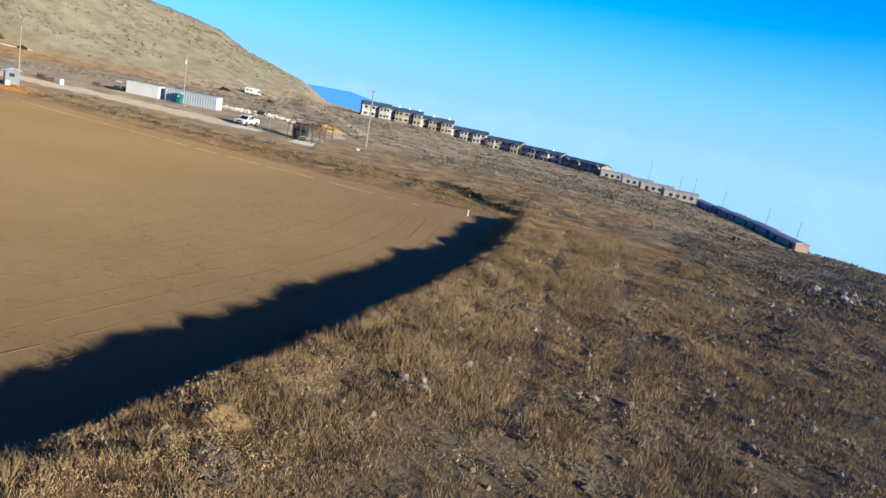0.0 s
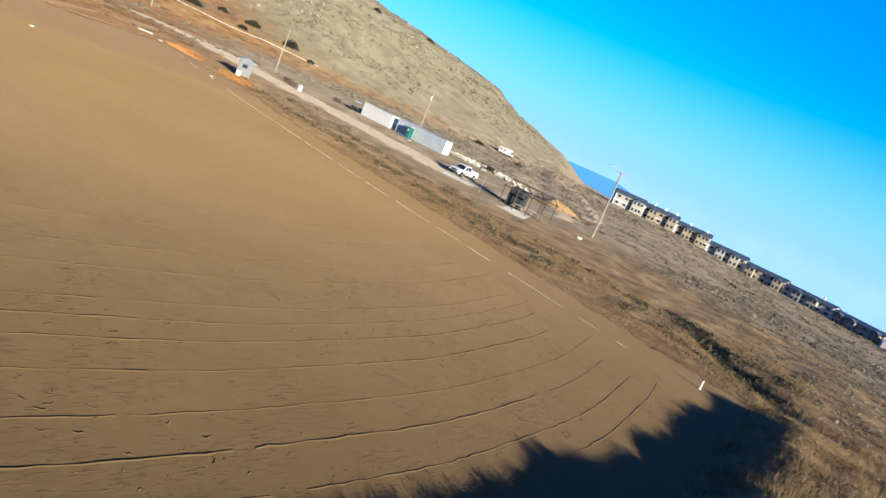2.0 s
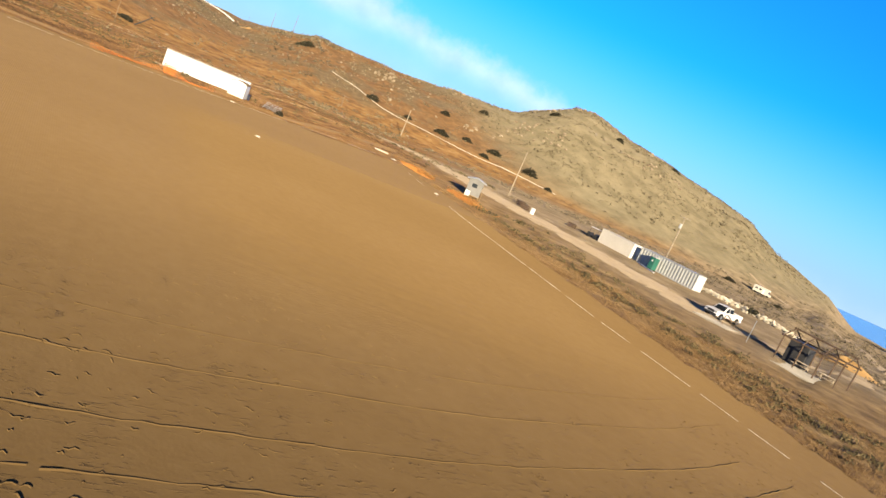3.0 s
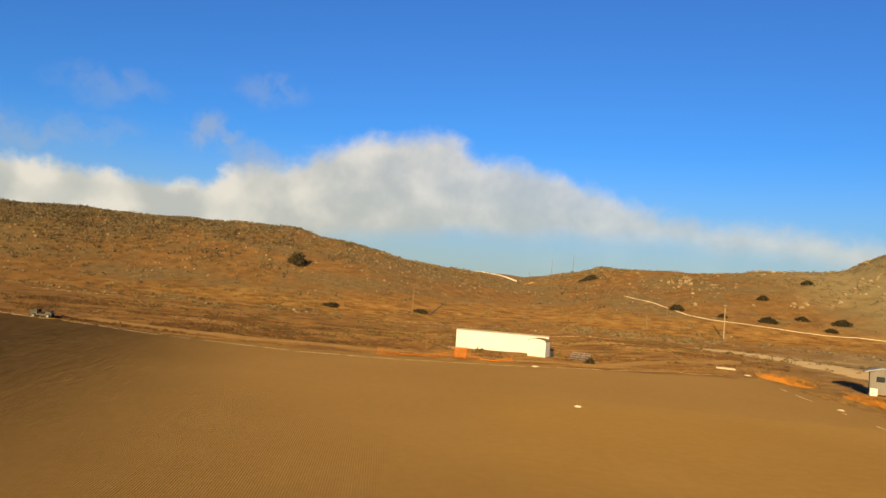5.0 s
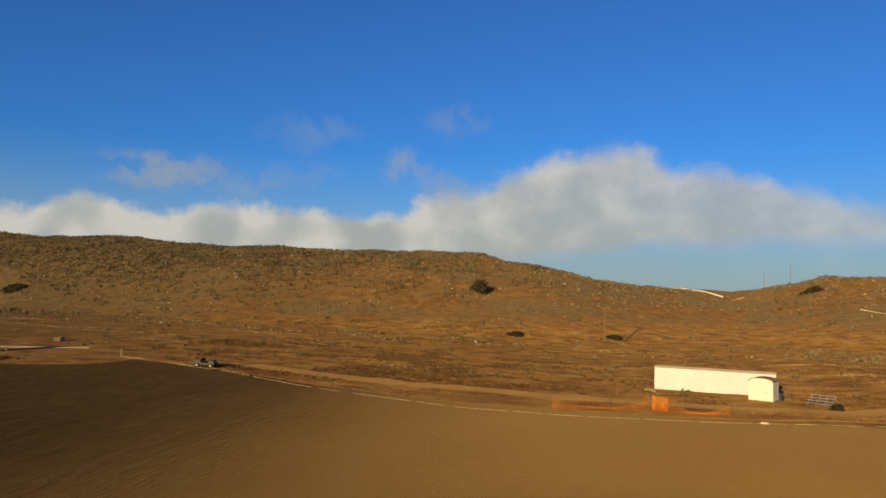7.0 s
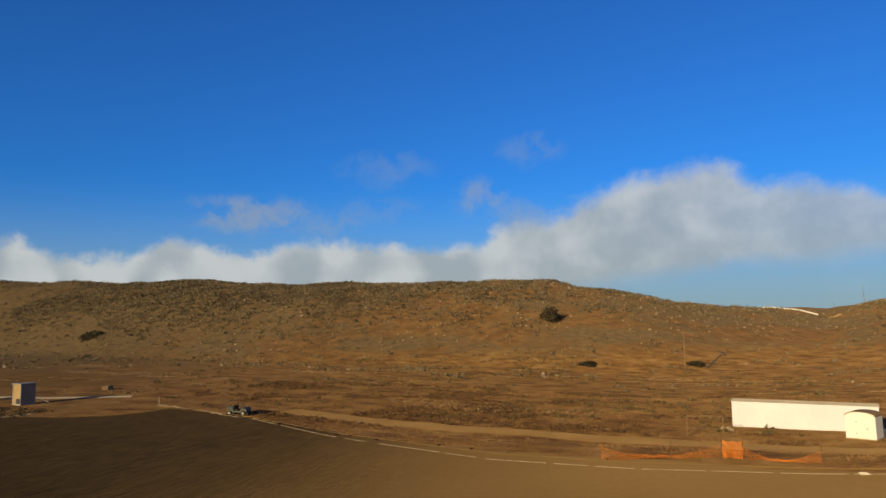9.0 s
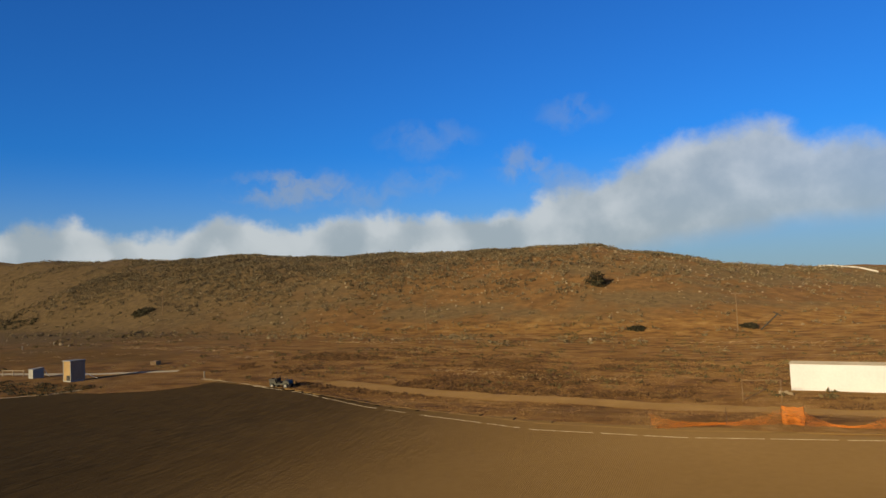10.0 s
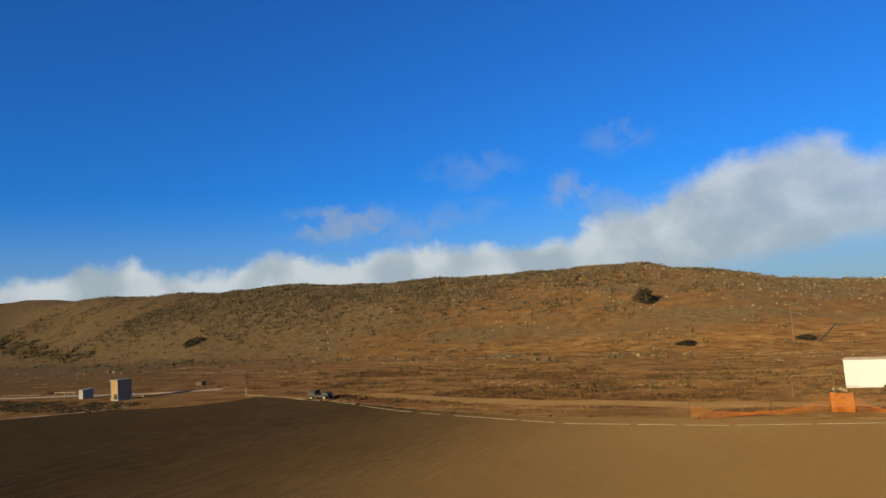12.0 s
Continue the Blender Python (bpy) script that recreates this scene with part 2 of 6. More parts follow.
RUBBLE = material("white_rubble", [(0.33, 0.285, 0.21), (0.50, 0.45, 0.36), (0.64, 0.59, 0.49)], 0.8, 0.9, 0.4, island=0.2, obj_random=0.2)
DARKPOLE = material("dark_pole_wood", [(0.15, 0.10, 0.06), (0.22, 0.15, 0.095), (0.29, 0.205, 0.13)], 1.2, 0.9, 0.3)
DULLWHITE = material("dull_white_concrete", [(0.36, 0.32, 0.26), (0.52, 0.48, 0.41), (0.62, 0.58, 0.51)], 0.15, 0.9, 0.2)
STOREWHITE = material("sun_faded_white_cladding", [(0.57, 0.59, 0.65), (0.66, 0.68, 0.74)], 0.35, 0.7, 0.08)
OFFWHITE = material("chalky_white_paint", [(0.55, 0.51, 0.43), (0.66, 0.62, 0.54)], 0.3, 0.6, 0.05)
PALEGREY = material("pale_grey_paint", [(0.32, 0.33, 0.325), (0.44, 0.45, 0.44)], 0.25, 0.55, 0.05)

# ---- lie of the land ----
CX, CY = 100.0, -45.0
# brow of the land: bearing from the middle of the plan, distance, height
BROW = [
    (0, 300, 2), (69.6, 165, -8.5), (79.4, 200, -12.2), (98, 390, -16.5), (108.6, 426, -14.8), (115, 424, -9.5), (120, 424, -9),
    (123.1, 523, -10.3), (125.5, 502, 3), (129.6, 482, 13), (132, 475, 23), (139, 464, 37), (142.3, 464, 40), (145.5, 466, 47.5),
    (147.1, 466, 46), (151, 435, 28.5), (154, 424, 25.5), (167.5, 423, 20.3), (172.8, 460, 13.6), (178.5, 412, 15.5), (184.4, 384, 23),
    (190, 381, 28.3), (213, 398, 31.5), (229, 488, 37.5), (235, 614, 46), (260, 600, 30), (360, 300, 2)]
# foot of the slope below it: bearing, distance, height
FOOT = [(0, 150, 2), (69.6, 70, 0), (120, 100, 0), (123.1, 180, -2), (125.5, 300, -5), (139, 285, -3), (163.6, 255, -3), (172.8, 260, -2.5),
        (181, 232, -2.5), (206, 240, 0), (220, 280, 2), (235, 380, 3), (260, 380, 3), (360, 150, 2)]
BROW_T, FOOT_T = np.array(BROW, float).T, np.array(FOOT, float).T


def step(v, a, b):
    s = np.clip((np.asarray(v, float) - a) / (b - a), 0, 1)
    return s * s * (3 - 2 * s)


def berm_line(y):
    """x of the berm's crest, and its height, at y."""
    return np.interp(y, [-130, -60, -38, -20, -8, 1, 8], [112.5, 112.2, 111.8, 109.8, 106.9, 104.6, 102.6]), \
        np.interp(y, [-130, -60, -38, -20, -8, 1, 8], [1.95, 1.95, 1.9, 1.65, 1.45, 1.1, 0.3])


def land(x, y):
    """Height of the ground, without its small bumps."""
    x, y = np.asarray(x, float), np.asarray(y, float)
    r, th = np.hypot(x - CX, y - CY), np.degrees(np.arctan2(y - CY, x - CX)) % 360
    rc, zc = (np.interp(th, BROW_T[0], BROW_T[k]) for k in (1, 2))
    rf, zf = (np.interp(th, FOOT_T[0], FOOT_T[k]) for k in (1, 2))
    s = np.clip((r - rf) / (rc - rf), 0, 1)
    hill = np.clip((zc - zf) / 14, 0, 1)
    smooth = np.sin(s * math.pi / 2) ** 1.5
    p = s * (1 - hill) + smooth * hill
    near = zf * step(r, rf * 0.45, rf)
    z = near + (zc - zf) * p
    over = np.clip(r - rc, 0, None)
    drop = 0.0016 * over ** 1.35 * hill + (0.0035 * over ** 1.5 + 0.10 * over) * (1 - hill)
    z = z - np.minimum(drop, z + 48 + 260 * (1 - hill))
    # the berm along the outfield and the rise behind it
    bx, bz = berm_line(y)
    rise = step(x, bx - 3.6, bx) * bz * step(y, 14, -2) * step(r, 150, 60)
    z = z + rise
    # low ground behind the third base line, rising again further south
    low = np.interp(y, [-140, -112, -90, -62, -14, -2, 45], [0.5, 0.3, -0.25, -1.1, -1.05, 0, 0])
    z = z + low * step(x, -3, -16) * step(r, 260, 200)
    # ditch in front of the foul post
    z = z - 0.6 * np.exp(-((x - 85.7 + 1.2 * (y - 21.7)) / 2.4) ** 2) * step(y, 5, 10) * step(y, 24, 18)
    return z




def on_field(x, y):
    """Inside the scraped dirt."""
    left = np.interp(y, [-150, -108, -88, -68, -50, -30, 0], [-10, -21, -14, -4.0, 0.6, 1.4, -1.5])
    return (x > left - 1.0) & (x < berm_line(y)[0] - 3.5) & (y < 3.0) & (y > np.interp(x, [-21, -9.3, -5.1, 0, 14, 30], [-112, -116.5, -118.2, -124.2, -138, -140]))


def mesh_from(name, verts, faces, mats, smooth=False, face_mat=None):
    me = bpy.data.meshes.new(name)
    me.from_pydata(verts, [], faces)
    for m in mats if isinstance(mats, (list, tuple)) else [mats]:
        me.materials.append(m)
    if smooth:
        me.polygons.foreach_set("use_smooth", [True] * len(me.polygons))
    if face_mat is not None:
        me.polygons.foreach_set("material_index", face_mat)
    me.update()
    return new(name, me)


def grid_faces(n, m, wrap=False):
    """Quads of n rings of m points."""
    i, j = np.meshgrid(np.arange(n - 1), np.arange(m if wrap else m - 1), indexing="ij")
    k = (j + 1) % m
    return np.stack([i * m + j, (i + 1) * m + j, (i + 1) * m + k, i * m + k], -1).reshape(-1, 4).tolist()


def lattice(i, j, seed):
    h = (i * 374761393 + j * 668265263 + seed * 2147483647) & 0xFFFFFFFF
    h = ((h ^ (h >> 13)) * 1274126177) & 0xFFFFFFFF
    return ((h ^ (h >> 16)) & 0xFFFF) / 32767.5 - 1.0


def fbm(x, y, scale, octaves=4):
    """Smooth value noise on arrays, about -1 to 1, with lumps about half the scale across."""
    x, y = np.asarray(x, float), np.asarray(y, float)
    out, amp = 0.0, 1.0
    for o in range(octaves):
        f, ang = 2 ** o * 2.0 / scale, 0.6 + 1.9 * o
        u, v = (x * math.cos(ang) + y * math.sin(ang)) * f + 17.3 * o, (y * math.cos(ang) - x * math.sin(ang)) * f + 5.1
        i, j = np.floor(u).astype(np.int64), np.floor(v).astype(np.int64)
        p, q = u - i, v - j
        p, q = p * p * (3 - 2 * p), q * q * (3 - 2 * q)
        lo = lattice(i, j, o) * (1 - p) + lattice(i + 1, j, o) * p
        hi = lattice(i, j + 1, o) * (1 - p) + lattice(i + 1, j + 1, o) * p
        out = out + amp * (lo * (1 - q) + hi * q)
        amp *= 0.5
    return out


ring = np.concatenate([np.arange(0.01, 80, 0.9), 80 * 1.0125 ** np.arange(0, 150), 80 * 1.0125 ** 150 * 1.09 ** np.arange(1, 14)])
spin = np.radians(np.arange(0, 360, 0.6))
RR, TT = np.meshgrid(ring, spin, indexing="ij")
GX, GY = CX + RR * np.cos(TT), CY + RR * np.sin(TT)


def surface(x, y):
    """Height of the ground with its bumps."""
    x, y = np.asarray(x, float), np.asarray(y, float)
    r, z = np.hypot(x - CX, y - CY), land(x, y)
    amp = 0.07 + 0.42 * step(r, 150, 380) + 0.16 * np.maximum(step(x, 117, 126), step(y, 8, 20)) * step(x, 60, 90)
    far = step(r, 110, 170)
    small = 0.05 + 0.4 * np.clip(amp - 0.07, 0, 0.16)
    rough = (amp * fbm(x, y, 14) + small * fbm(x + 7, y, 4.6)) * (1 - far) + 0.8 * amp * fbm(x, y, 26, 2) * far * np.clip(z / 9, 0.25, 1)
    bx = berm_line(y)[0]
    rough = rough + 0.26 * fbm(x, y + 3, 5, 3) * step(x, bx - 2.6, bx - 0.5) * step(x, bx + 7, bx + 2) * step(y, 8, 0)
    z = z + np.where(on_field(x, y), -0.06, rough) - 0.02
    return z + step(r, 260, 400) * np.clip((z - 4) / 6, 0, 1) * 1.5 * fbm(x, y + 31, 70, 3)


def H(x, y):
    return float(surface(x, y))


GZ = surface(GX, GY)
ground_verts = np.stack([GX, GY, GZ], -1).reshape(-1, 3).tolist()


def ground_material():
    m = bpy.data.materials.new("dry_land")
    m.use_nodes = True
    n, l = m.node_tree.nodes, m.node_tree.links
    b = n["Principled BSDF"]
    b.inputs["Roughness"].default_value, b.inputs["Specular IOR Level"].default_value = 0.95, 0.1
    b.inputs["Diffuse Roughness"].default_value = 1.0
    pos = n.new("ShaderNodeNewGeometry").outputs["Position"]
    xyz = n.new("ShaderNodeSeparateXYZ")
    l.new(pos, xyz.inputs[0])

    def noise_at(scale, detail=6.0, squash=None):
        t = n.new("ShaderNodeTexNoise")
        t.inputs["Scale"].default_value, t.inputs["Detail"].default_value, t.inputs["Roughness"].default_value = scale, detail, 0.62
        if squash:
            v = n.new("ShaderNodeVectorMath")
            v.operation = "MULTIPLY"
            v.inputs[1].default_value = squash
            l.new(pos, v.inputs[0])
            l.new(v.outputs[0], t.inputs["Vector"])
        else:
            l.new(pos, t.inputs["Vector"])
        return t.outputs[0]

    def ramp(v, stops):
        r = n.new("ShaderNodeValToRGB")
        for k, (p, c) in enumerate(stops):
            e = r.color_ramp.elements[k] if k < 2 else r.color_ramp.elements.new(p)
            e.position, e.color = p, (*c, 1)
        l.new(v, r.inputs[0])
        return r.outputs[0]

    def mapped(v, a, b_):
        r = n.new("ShaderNodeMapRange")
        r.interpolation_type = "SMOOTHSTEP"
        r.inputs[1].default_value, r.inputs[2].default_value = a, b_
        l.new(v, r.inputs[0])
        return r.outputs[0]

    def mix(f, a, b_):
        r = n.new("ShaderNodeMix")
        r.data_type = "RGBA"
        for s, q in ((0, f), (6, a), (7, b_)):
            l.new(q, r.inputs[s])
        return r.outputs[2]

    def mul(a, b_):
        r = n.new("ShaderNodeMath")
        r.operation = "MULTIPLY"
        for k, q in enumerate((a, b_)):
            if isinstance(q, (int, float)):
                r.inputs[k].default_value = q
            else:
                l.new(q, r.inputs[k])
        return r.outputs[0]

    def either(a, b_):
        r = n.new("ShaderNodeMath")
        r.operation = "MAXIMUM"
        l.new(a, r.inputs[0])
        l.new(b_, r.inputs[1])
        return r.outputs[0]

    def wobble(v, scale, amount):
        r = n.new("ShaderNodeMath")
        r.operation = "MULTIPLY_ADD"
        l.new(noise_at(scale, 4), r.inputs[0])
        r.inputs[1].default_value = amount
        l.new(v, r.inputs[2])
        return r.outputs[0]

    # straw and bare soil, grey east plain, reddish west flat, green-grey north hill
    east = ramp(noise_at(0.22, 9), [(0.36, (0.125, 0.096, 0.06)), (0.52, (0.24, 0.185, 0.117)), (0.68, (0.34, 0.265, 0.165))])
    straw = ramp(noise_at(0.35, 9), [(0.34, (0.11, 0.072, 0.036)), (0.5, (0.22, 0.145, 0.07)), (0.66, (0.34, 0.24, 0.12))])
    dusty = ramp(noise_at(0.16, 10), [(0.34, (0.155, 0.114, 0.068)), (0.5, (0.245, 0.187, 0.117)), (0.66, (0.33, 0.262, 0.172))])
    west = ramp(noise_at(0.35, 10, (0.8, 0.55, 1)), [(0.37, (0.105, 0.054, 0.022)), (0.48, (0.19, 0.104, 0.04)), (0.56, (0.225, 0.128, 0.05)), (0.66, (0.285, 0.178, 0.08))])
    scrubby = ramp(noise_at(0.22, 12), [(0.36, (0.108, 0.061, 0.029)), (0.5, (0.148, 0.085, 0.040)), (0.64, (0.192, 0.112, 0.052))])
    olive = ramp(noise_at(0.4, 10), [(0.36, (0.092, 0.067, 0.039)), (0.5, (0.125, 0.090, 0.052)), (0.66, (0.158, 0.114, 0.064))])
    scrubby = mix(mapped(noise_at(0.035, 5), 0.44, 0.58), scrubby, olive)
    green = ramp(noise_at(0.11, 12), [(0.36, (0.142, 0.121, 0.075)), (0.5, (0.180, 0.153, 0.097)), (0.66, (0.225, 0.19, 0.122))])
    col = mix(mapped(wobble(xyz.outputs[0], 0.06, 22), 97, 117), west, straw)
    col = mix(mul(mapped(wobble(xyz.outputs[1], 0.05, 26), 6, 26), mapped(wobble(xyz.outputs[0], 0.05, 26), -30, 30)), col, straw)
    col = mix(mul(mapped(wobble(xyz.outputs[1], 0.09, 16), 22, 40), mul(mapped(wobble(xyz.outputs[0], 0.06, 30), 80, 62), mapped(wobble(xyz.outputs[0], 0.05, 26), -70, -35))), col, dusty)
    col = mix(mul(mapped(wobble(xyz.outputs[1], 0.03, 34), 58, 88), either(mapped(wobble(xyz.outputs[0], 0.03, 34), -130, -60), mapped(xyz.outputs[1], 140, 190))), col, east)
    col = mix(mul(mapped(wobble(xyz.outputs[0], 0.05, 20), 119, 133), mapped(xyz.outputs[1], -75, -30)), col, east)
    # bare worked soil behind the far sheds
    off = n.new("ShaderNodeVectorMath")
    off.operation = "MULTIPLY_ADD"
    l.new(pos, off.inputs[0])
    off.inputs[1].default_value, off.inputs[2].default_value = (1 / 17.0, 1 / 42.0, 0), (45 / 17.0, 180 / 42.0, 0)
    far_off = n.new("ShaderNodeVectorMath")
    far_off.operation = "LENGTH"
    l.new(off.outputs[0], far_off.inputs[0])
    soil = ramp(noise_at(0.3, 8), [(0.36, (0.10, 0.058, 0.02)), (0.5, (0.135, 0.08, 0.027)), (0.66, (0.17, 0.105, 0.038))])
    col = mix(mapped(wobble(far_off.outputs["Value"], 0.12, 0.5), 1.38, 1.12), col, soil)
    hilly = mapped(wobble(xyz.outputs[2], 0.05, 5), 1.5, 6.5)
    col = mix(hilly, col, scrubby)
    # olive towards the south tints in the shade of the far slope
    col = mix(mul(mapped(wobble(xyz.outputs[1], 0.02, 50), -110, -230), mapped(xyz.outputs[0], -40, -90)), col, olive)
    north = mapped(wobble(xyz.outputs[1], 0.02, 40), 105, 165)
    col = mix(mul(mapped(wobble(xyz.outputs[2], 0.05, 5), -1.5, 4.0), north), col, green)
    # scattered dark plants too small to stand alone
    specks = mapped(noise_at(1.6, 3), 0.60, 0.70)
    dark = n.new("ShaderNodeRGB").outputs[0]
    dark.default_value = (0.065, 0.052, 0.028, 1)
    col = mix(mul(specks, 0.55), col, dark)
    l.new(col, b.inputs["Base Color"])
    bump = n.new("ShaderNodeBump")
    bump.inputs["Strength"].default_value, bump.inputs["Distance"].default_value = 0.9, 0.35
    l.new(noise_at(2.2, 8), bump.inputs["Height"])
    l.new(bump.outputs[0], b.inputs["Normal"])
    return m


LAND = ground_material()
ground = mesh_from("ground", ground_verts, grid_faces(len(ring), len(spin), True), LAND, smooth=True)
tagged(ground, "dry scrubland with straw grass, low hills and bare soil", "ground", kind="structure")

# the sea beyond the land, its colour paled to paint in distance haze
SEA = material("hazed_sea_water", [(0.17, 0.33, 0.43), (0.21, 0.38, 0.48)], 0.004, 0.2, 0.04, bump_scale=0.05, spec=0.5)
sea_a = np.radians(np.arange(100, 262, 2.0))
sea_far = np.interp(np.degrees(sea_a), [100, 112, 118, 122, 262], [900, 1100, 1300, 2400, 2500])
sea_k = np.linspace(0, 1, 12)[:, None]
sea_x, sea_y = CX + (300 + (sea_far - 300) * sea_k) * np.cos(sea_a), CY + (300 + (sea_far - 300) * sea_k) * np.sin(sea_a)
sea = mesh_from("water", np.stack([sea_x, sea_y, np.full_like(sea_x, -42.0)], -1).reshape(-1, 3).tolist(),
                grid_faces(*sea_x.shape), SEA)
tagged(sea, "calm blue sea to the hazy horizon", "sea", kind="structure")

# the scraped dirt of the ball field: ragged at its edges; fine low ridges are added, one way in the south to darken it
# and across that in the north to brighten it
SEAM = -38.0


def ridged_sheet(turn, mid, u, v, ridge, amount, south):
    """Points and quads of a sheet whose ridges run along the given turn; the two sheets meet along the seam."""
    rg = np.random.default_rng(5)
    ru, rv = np.meshgrid(u, v, indexing="ij")
    rv = rv + 0.006 * rg.uniform(-1, 1, rv.shape)
    x, y = mid[0] + ru * math.cos(turn) - rv * math.sin(turn), mid[1] + ru * math.sin(turn) + rv * math.cos(turn)
    amp = amount(x, y)
    inside = on_field(x + 1.2, y) | on_field(x - 1.2, y) | on_field(x, y + 1.2) | on_field(x, y - 1.2)
    inside = inside & ((y < SEAM + 1.6) if south else (y > SEAM))
    z = 0.022 + 0.012 * fbm(x, y, 11) + np.clip(land(x, y), 0, 3) * (x > 95)
    z = z + np.where(np.arange(len(v)) % 2 == 0, 0.5, -0.5)[None, :] * ridge * amp * rg.uniform(0.8, 1.2, x.shape)
    z = np.where(on_field(x, y), z, surface(x, y) - 0.05) - (0.012 * step(y, SEAM - 0.2, SEAM + 0.3) if south else 0.0)
    keep = inside[:-1, :-1] & inside[1:, :-1] & inside[1:, 1:] & inside[:-1, 1:]
    q = np.array(grid_faces(*x.shape)).reshape(len(u) - 1, len(v) - 1, 4)[keep]
    even = (amp[:-1, :-1] < 0.02)[keep]
    used, q = np.unique(q, return_inverse=True)
    return np.stack([x, y, z], -1).reshape(-1, 3)[used], q.reshape(-1, 4), even


rng = np.random.default_rng(5)
south_v, south_q, south_even = ridged_sheet(
    radians(5.0), (45.0, -62.0), np.arange(-90.0, 80.0, 1.2), np.cumsum(rng.uniform(0.0555, 0.0625, 2200)) - 93.0, 0.028,
    lambda x, y: np.clip((SEAM + 3 - y) / 42, 0, 1) ** 0.8 * step(x, 76, 46), True)
north_v, north_q, north_even = ridged_sheet(
    radians(77.0), (50.0, -20.0), np.arange(-40.0, 42.0, 1.2),
    np.concatenate([np.arange(-64.0, -30.0, 0.8), np.cumsum(rng.uniform(0.044, 0.08, 900)) - 30.0, np.arange(27.0, 84.0, 0.8)]), 0.0125,
    lambda x, y: step(y, SEAM, SEAM + 9) * step(x, 14, 34) * step(x, 84, 70), False)
quads = np.concatenate([south_q, north_q + len(south_v)])
even = np.concatenate([south_even, north_even])


def field_material():
    m = material("scraped_dirt", [(0.139, 0.088, 0.036), (0.153, 0.098, 0.042), (0.168, 0.110, 0.049)], 0.05, 0.95, 0.10, bump_scale=6.0, fine=30.0, spec=0.1)
    n, l = m.node_tree.nodes, m.node_tree.links
    b = n["Principled BSDF"]
    b.inputs["Diffuse Roughness"].default_value = 1.0
    # scrape marks drawn out along the drag, in patches
    geo = n.new("ShaderNodeNewGeometry")
    drawn, patch = n.new("ShaderNodeVectorMath"), n.new("ShaderNodeTexNoise")
    drawn.operation = "MULTIPLY"
    drawn.inputs[1].default_value = (9.0, 1.6, 1.0)
    l.new(geo.outputs["Position"], drawn.inputs[0])
    marks = n.new("ShaderNodeTexNoise")
    marks.inputs["Scale"].default_value, marks.inputs["Detail"].default_value, marks.inputs["Roughness"].default_value = 1.0, 4, 0.65
    l.new(drawn.outputs[0], marks.inputs["Vector"])
    patch.inputs["Scale"].default_value, patch.inputs["Detail"].default_value = 0.35, 4
    l.new(geo.outputs["Position"], patch.inputs["Vector"])
    cut, where, both = n.new("ShaderNodeMapRange"), n.new("ShaderNodeMapRange"), n.new("ShaderNodeMath")
    cut.inputs[1].default_value, cut.inputs[2].default_value = 0.56, 0.68
    where.inputs[1].default_value, where.inputs[2].default_value = 0.44, 0.60
    l.new(marks.outputs[0], cut.inputs[0])
    l.new(patch.outputs[0], where.inputs[0])
    # only the outfield end was scraped so roughly
    sep, outfield = n.new("ShaderNodeSeparateXYZ"), n.new("ShaderNodeMapRange")
    l.new(geo.outputs["Position"], sep.inputs[0])
    l.new(sep.outputs[0], outfield.inputs[0])
    outfield.inputs[1].default_value, outfield.inputs[2].default_value = 70.0, 86.0
    scraped = n.new("ShaderNodeMath")
    scraped.operation = "MULTIPLY"
    l.new(where.outputs[0], scraped.inputs[0])
    l.new(outfield.outputs[0], scraped.inputs[1])
    both.operation = "MULTIPLY"
    l.new(cut.outputs[0], both.inputs[0])
    l.new(scraped.outputs[0], both.inputs[1])
    grain = next(q for q in n if q.bl_idname == "ShaderNodeBump")
    relief = n.new("ShaderNodeBump")
    relief.inputs["Strength"].default_value, relief.inputs["Distance"].default_value = 0.5, 0.035
    l.new(both.outputs[0], relief.inputs["Height"])
    l.new(grain.outputs[0], relief.inputs["Normal"])
    l.new(relief.outputs[0], b.inputs["Normal"])
    return m


DIRT = field_material()
field = mesh_from("ball_field", np.concatenate([south_v, north_v]).tolist(), quads.tolist(), DIRT)
field.data.polygons.foreach_set("use_smooth", even.tolist())
tagged(field, "scraped tan dirt of a ball field, with fine ridges added to shape its shading", "dirt field", kind="structure")

# ---- helpers for things ----
def thing(name, x, y, rz=0.0, label="", category="", group="", z=None, sink=0.0):
    ob = new(name)
    ob.empty_display_size = 0.3
    ob.matrix_world = pose(x, y, (H(x, y) if z is None else z) - sink, 0, 0, rz)
    return tagged(ob, label, category, group)


def part(name, bm, mat, parent=None, label=""):
    me = bpy.data.meshes.new(name)
    bmesh.ops.recalc_face_normals(bm, faces=bm.faces)
    bm.to_mesh(me)
    bm.free()
    me.materials.append(mat)
    ob = new(name, me)
    if parent is not None:
        ob.parent = parent
    if label:
        ob["label"] = label
    return ob


def box(bm, c, s, rz=0.0, bevel=0.0, tilt=None):
    m = Matrix.Translation(c) @ pose(0, 0, 0, *(tilt or (0, 0)), rz) @ Matrix.Diagonal((*s, 1))
    vs = bmesh.ops.create_cube(bm, size=1.0, matrix=m)["verts"]
    if bevel:
        es = list({e for v in vs for e in v.link_edges})
        bmesh.ops.bevel(bm, geom=es, offset=bevel, segments=1, affect="EDGES")
    return bm


def bar(bm, p, q, r0, r1=None, n=8):
    p, q = Vector(p), Vector(q)
    d = q - p
    m = Matrix.Translation((p + q) / 2) @ d.to_track_quat("Z", "Y").to_matrix().to_4x4()
    bmesh.ops.create_cone(bm, cap_ends=True, segments=n, radius1=r0, radius2=r0 if r1 is None else r1, depth=d.length, matrix=m)
    return bm


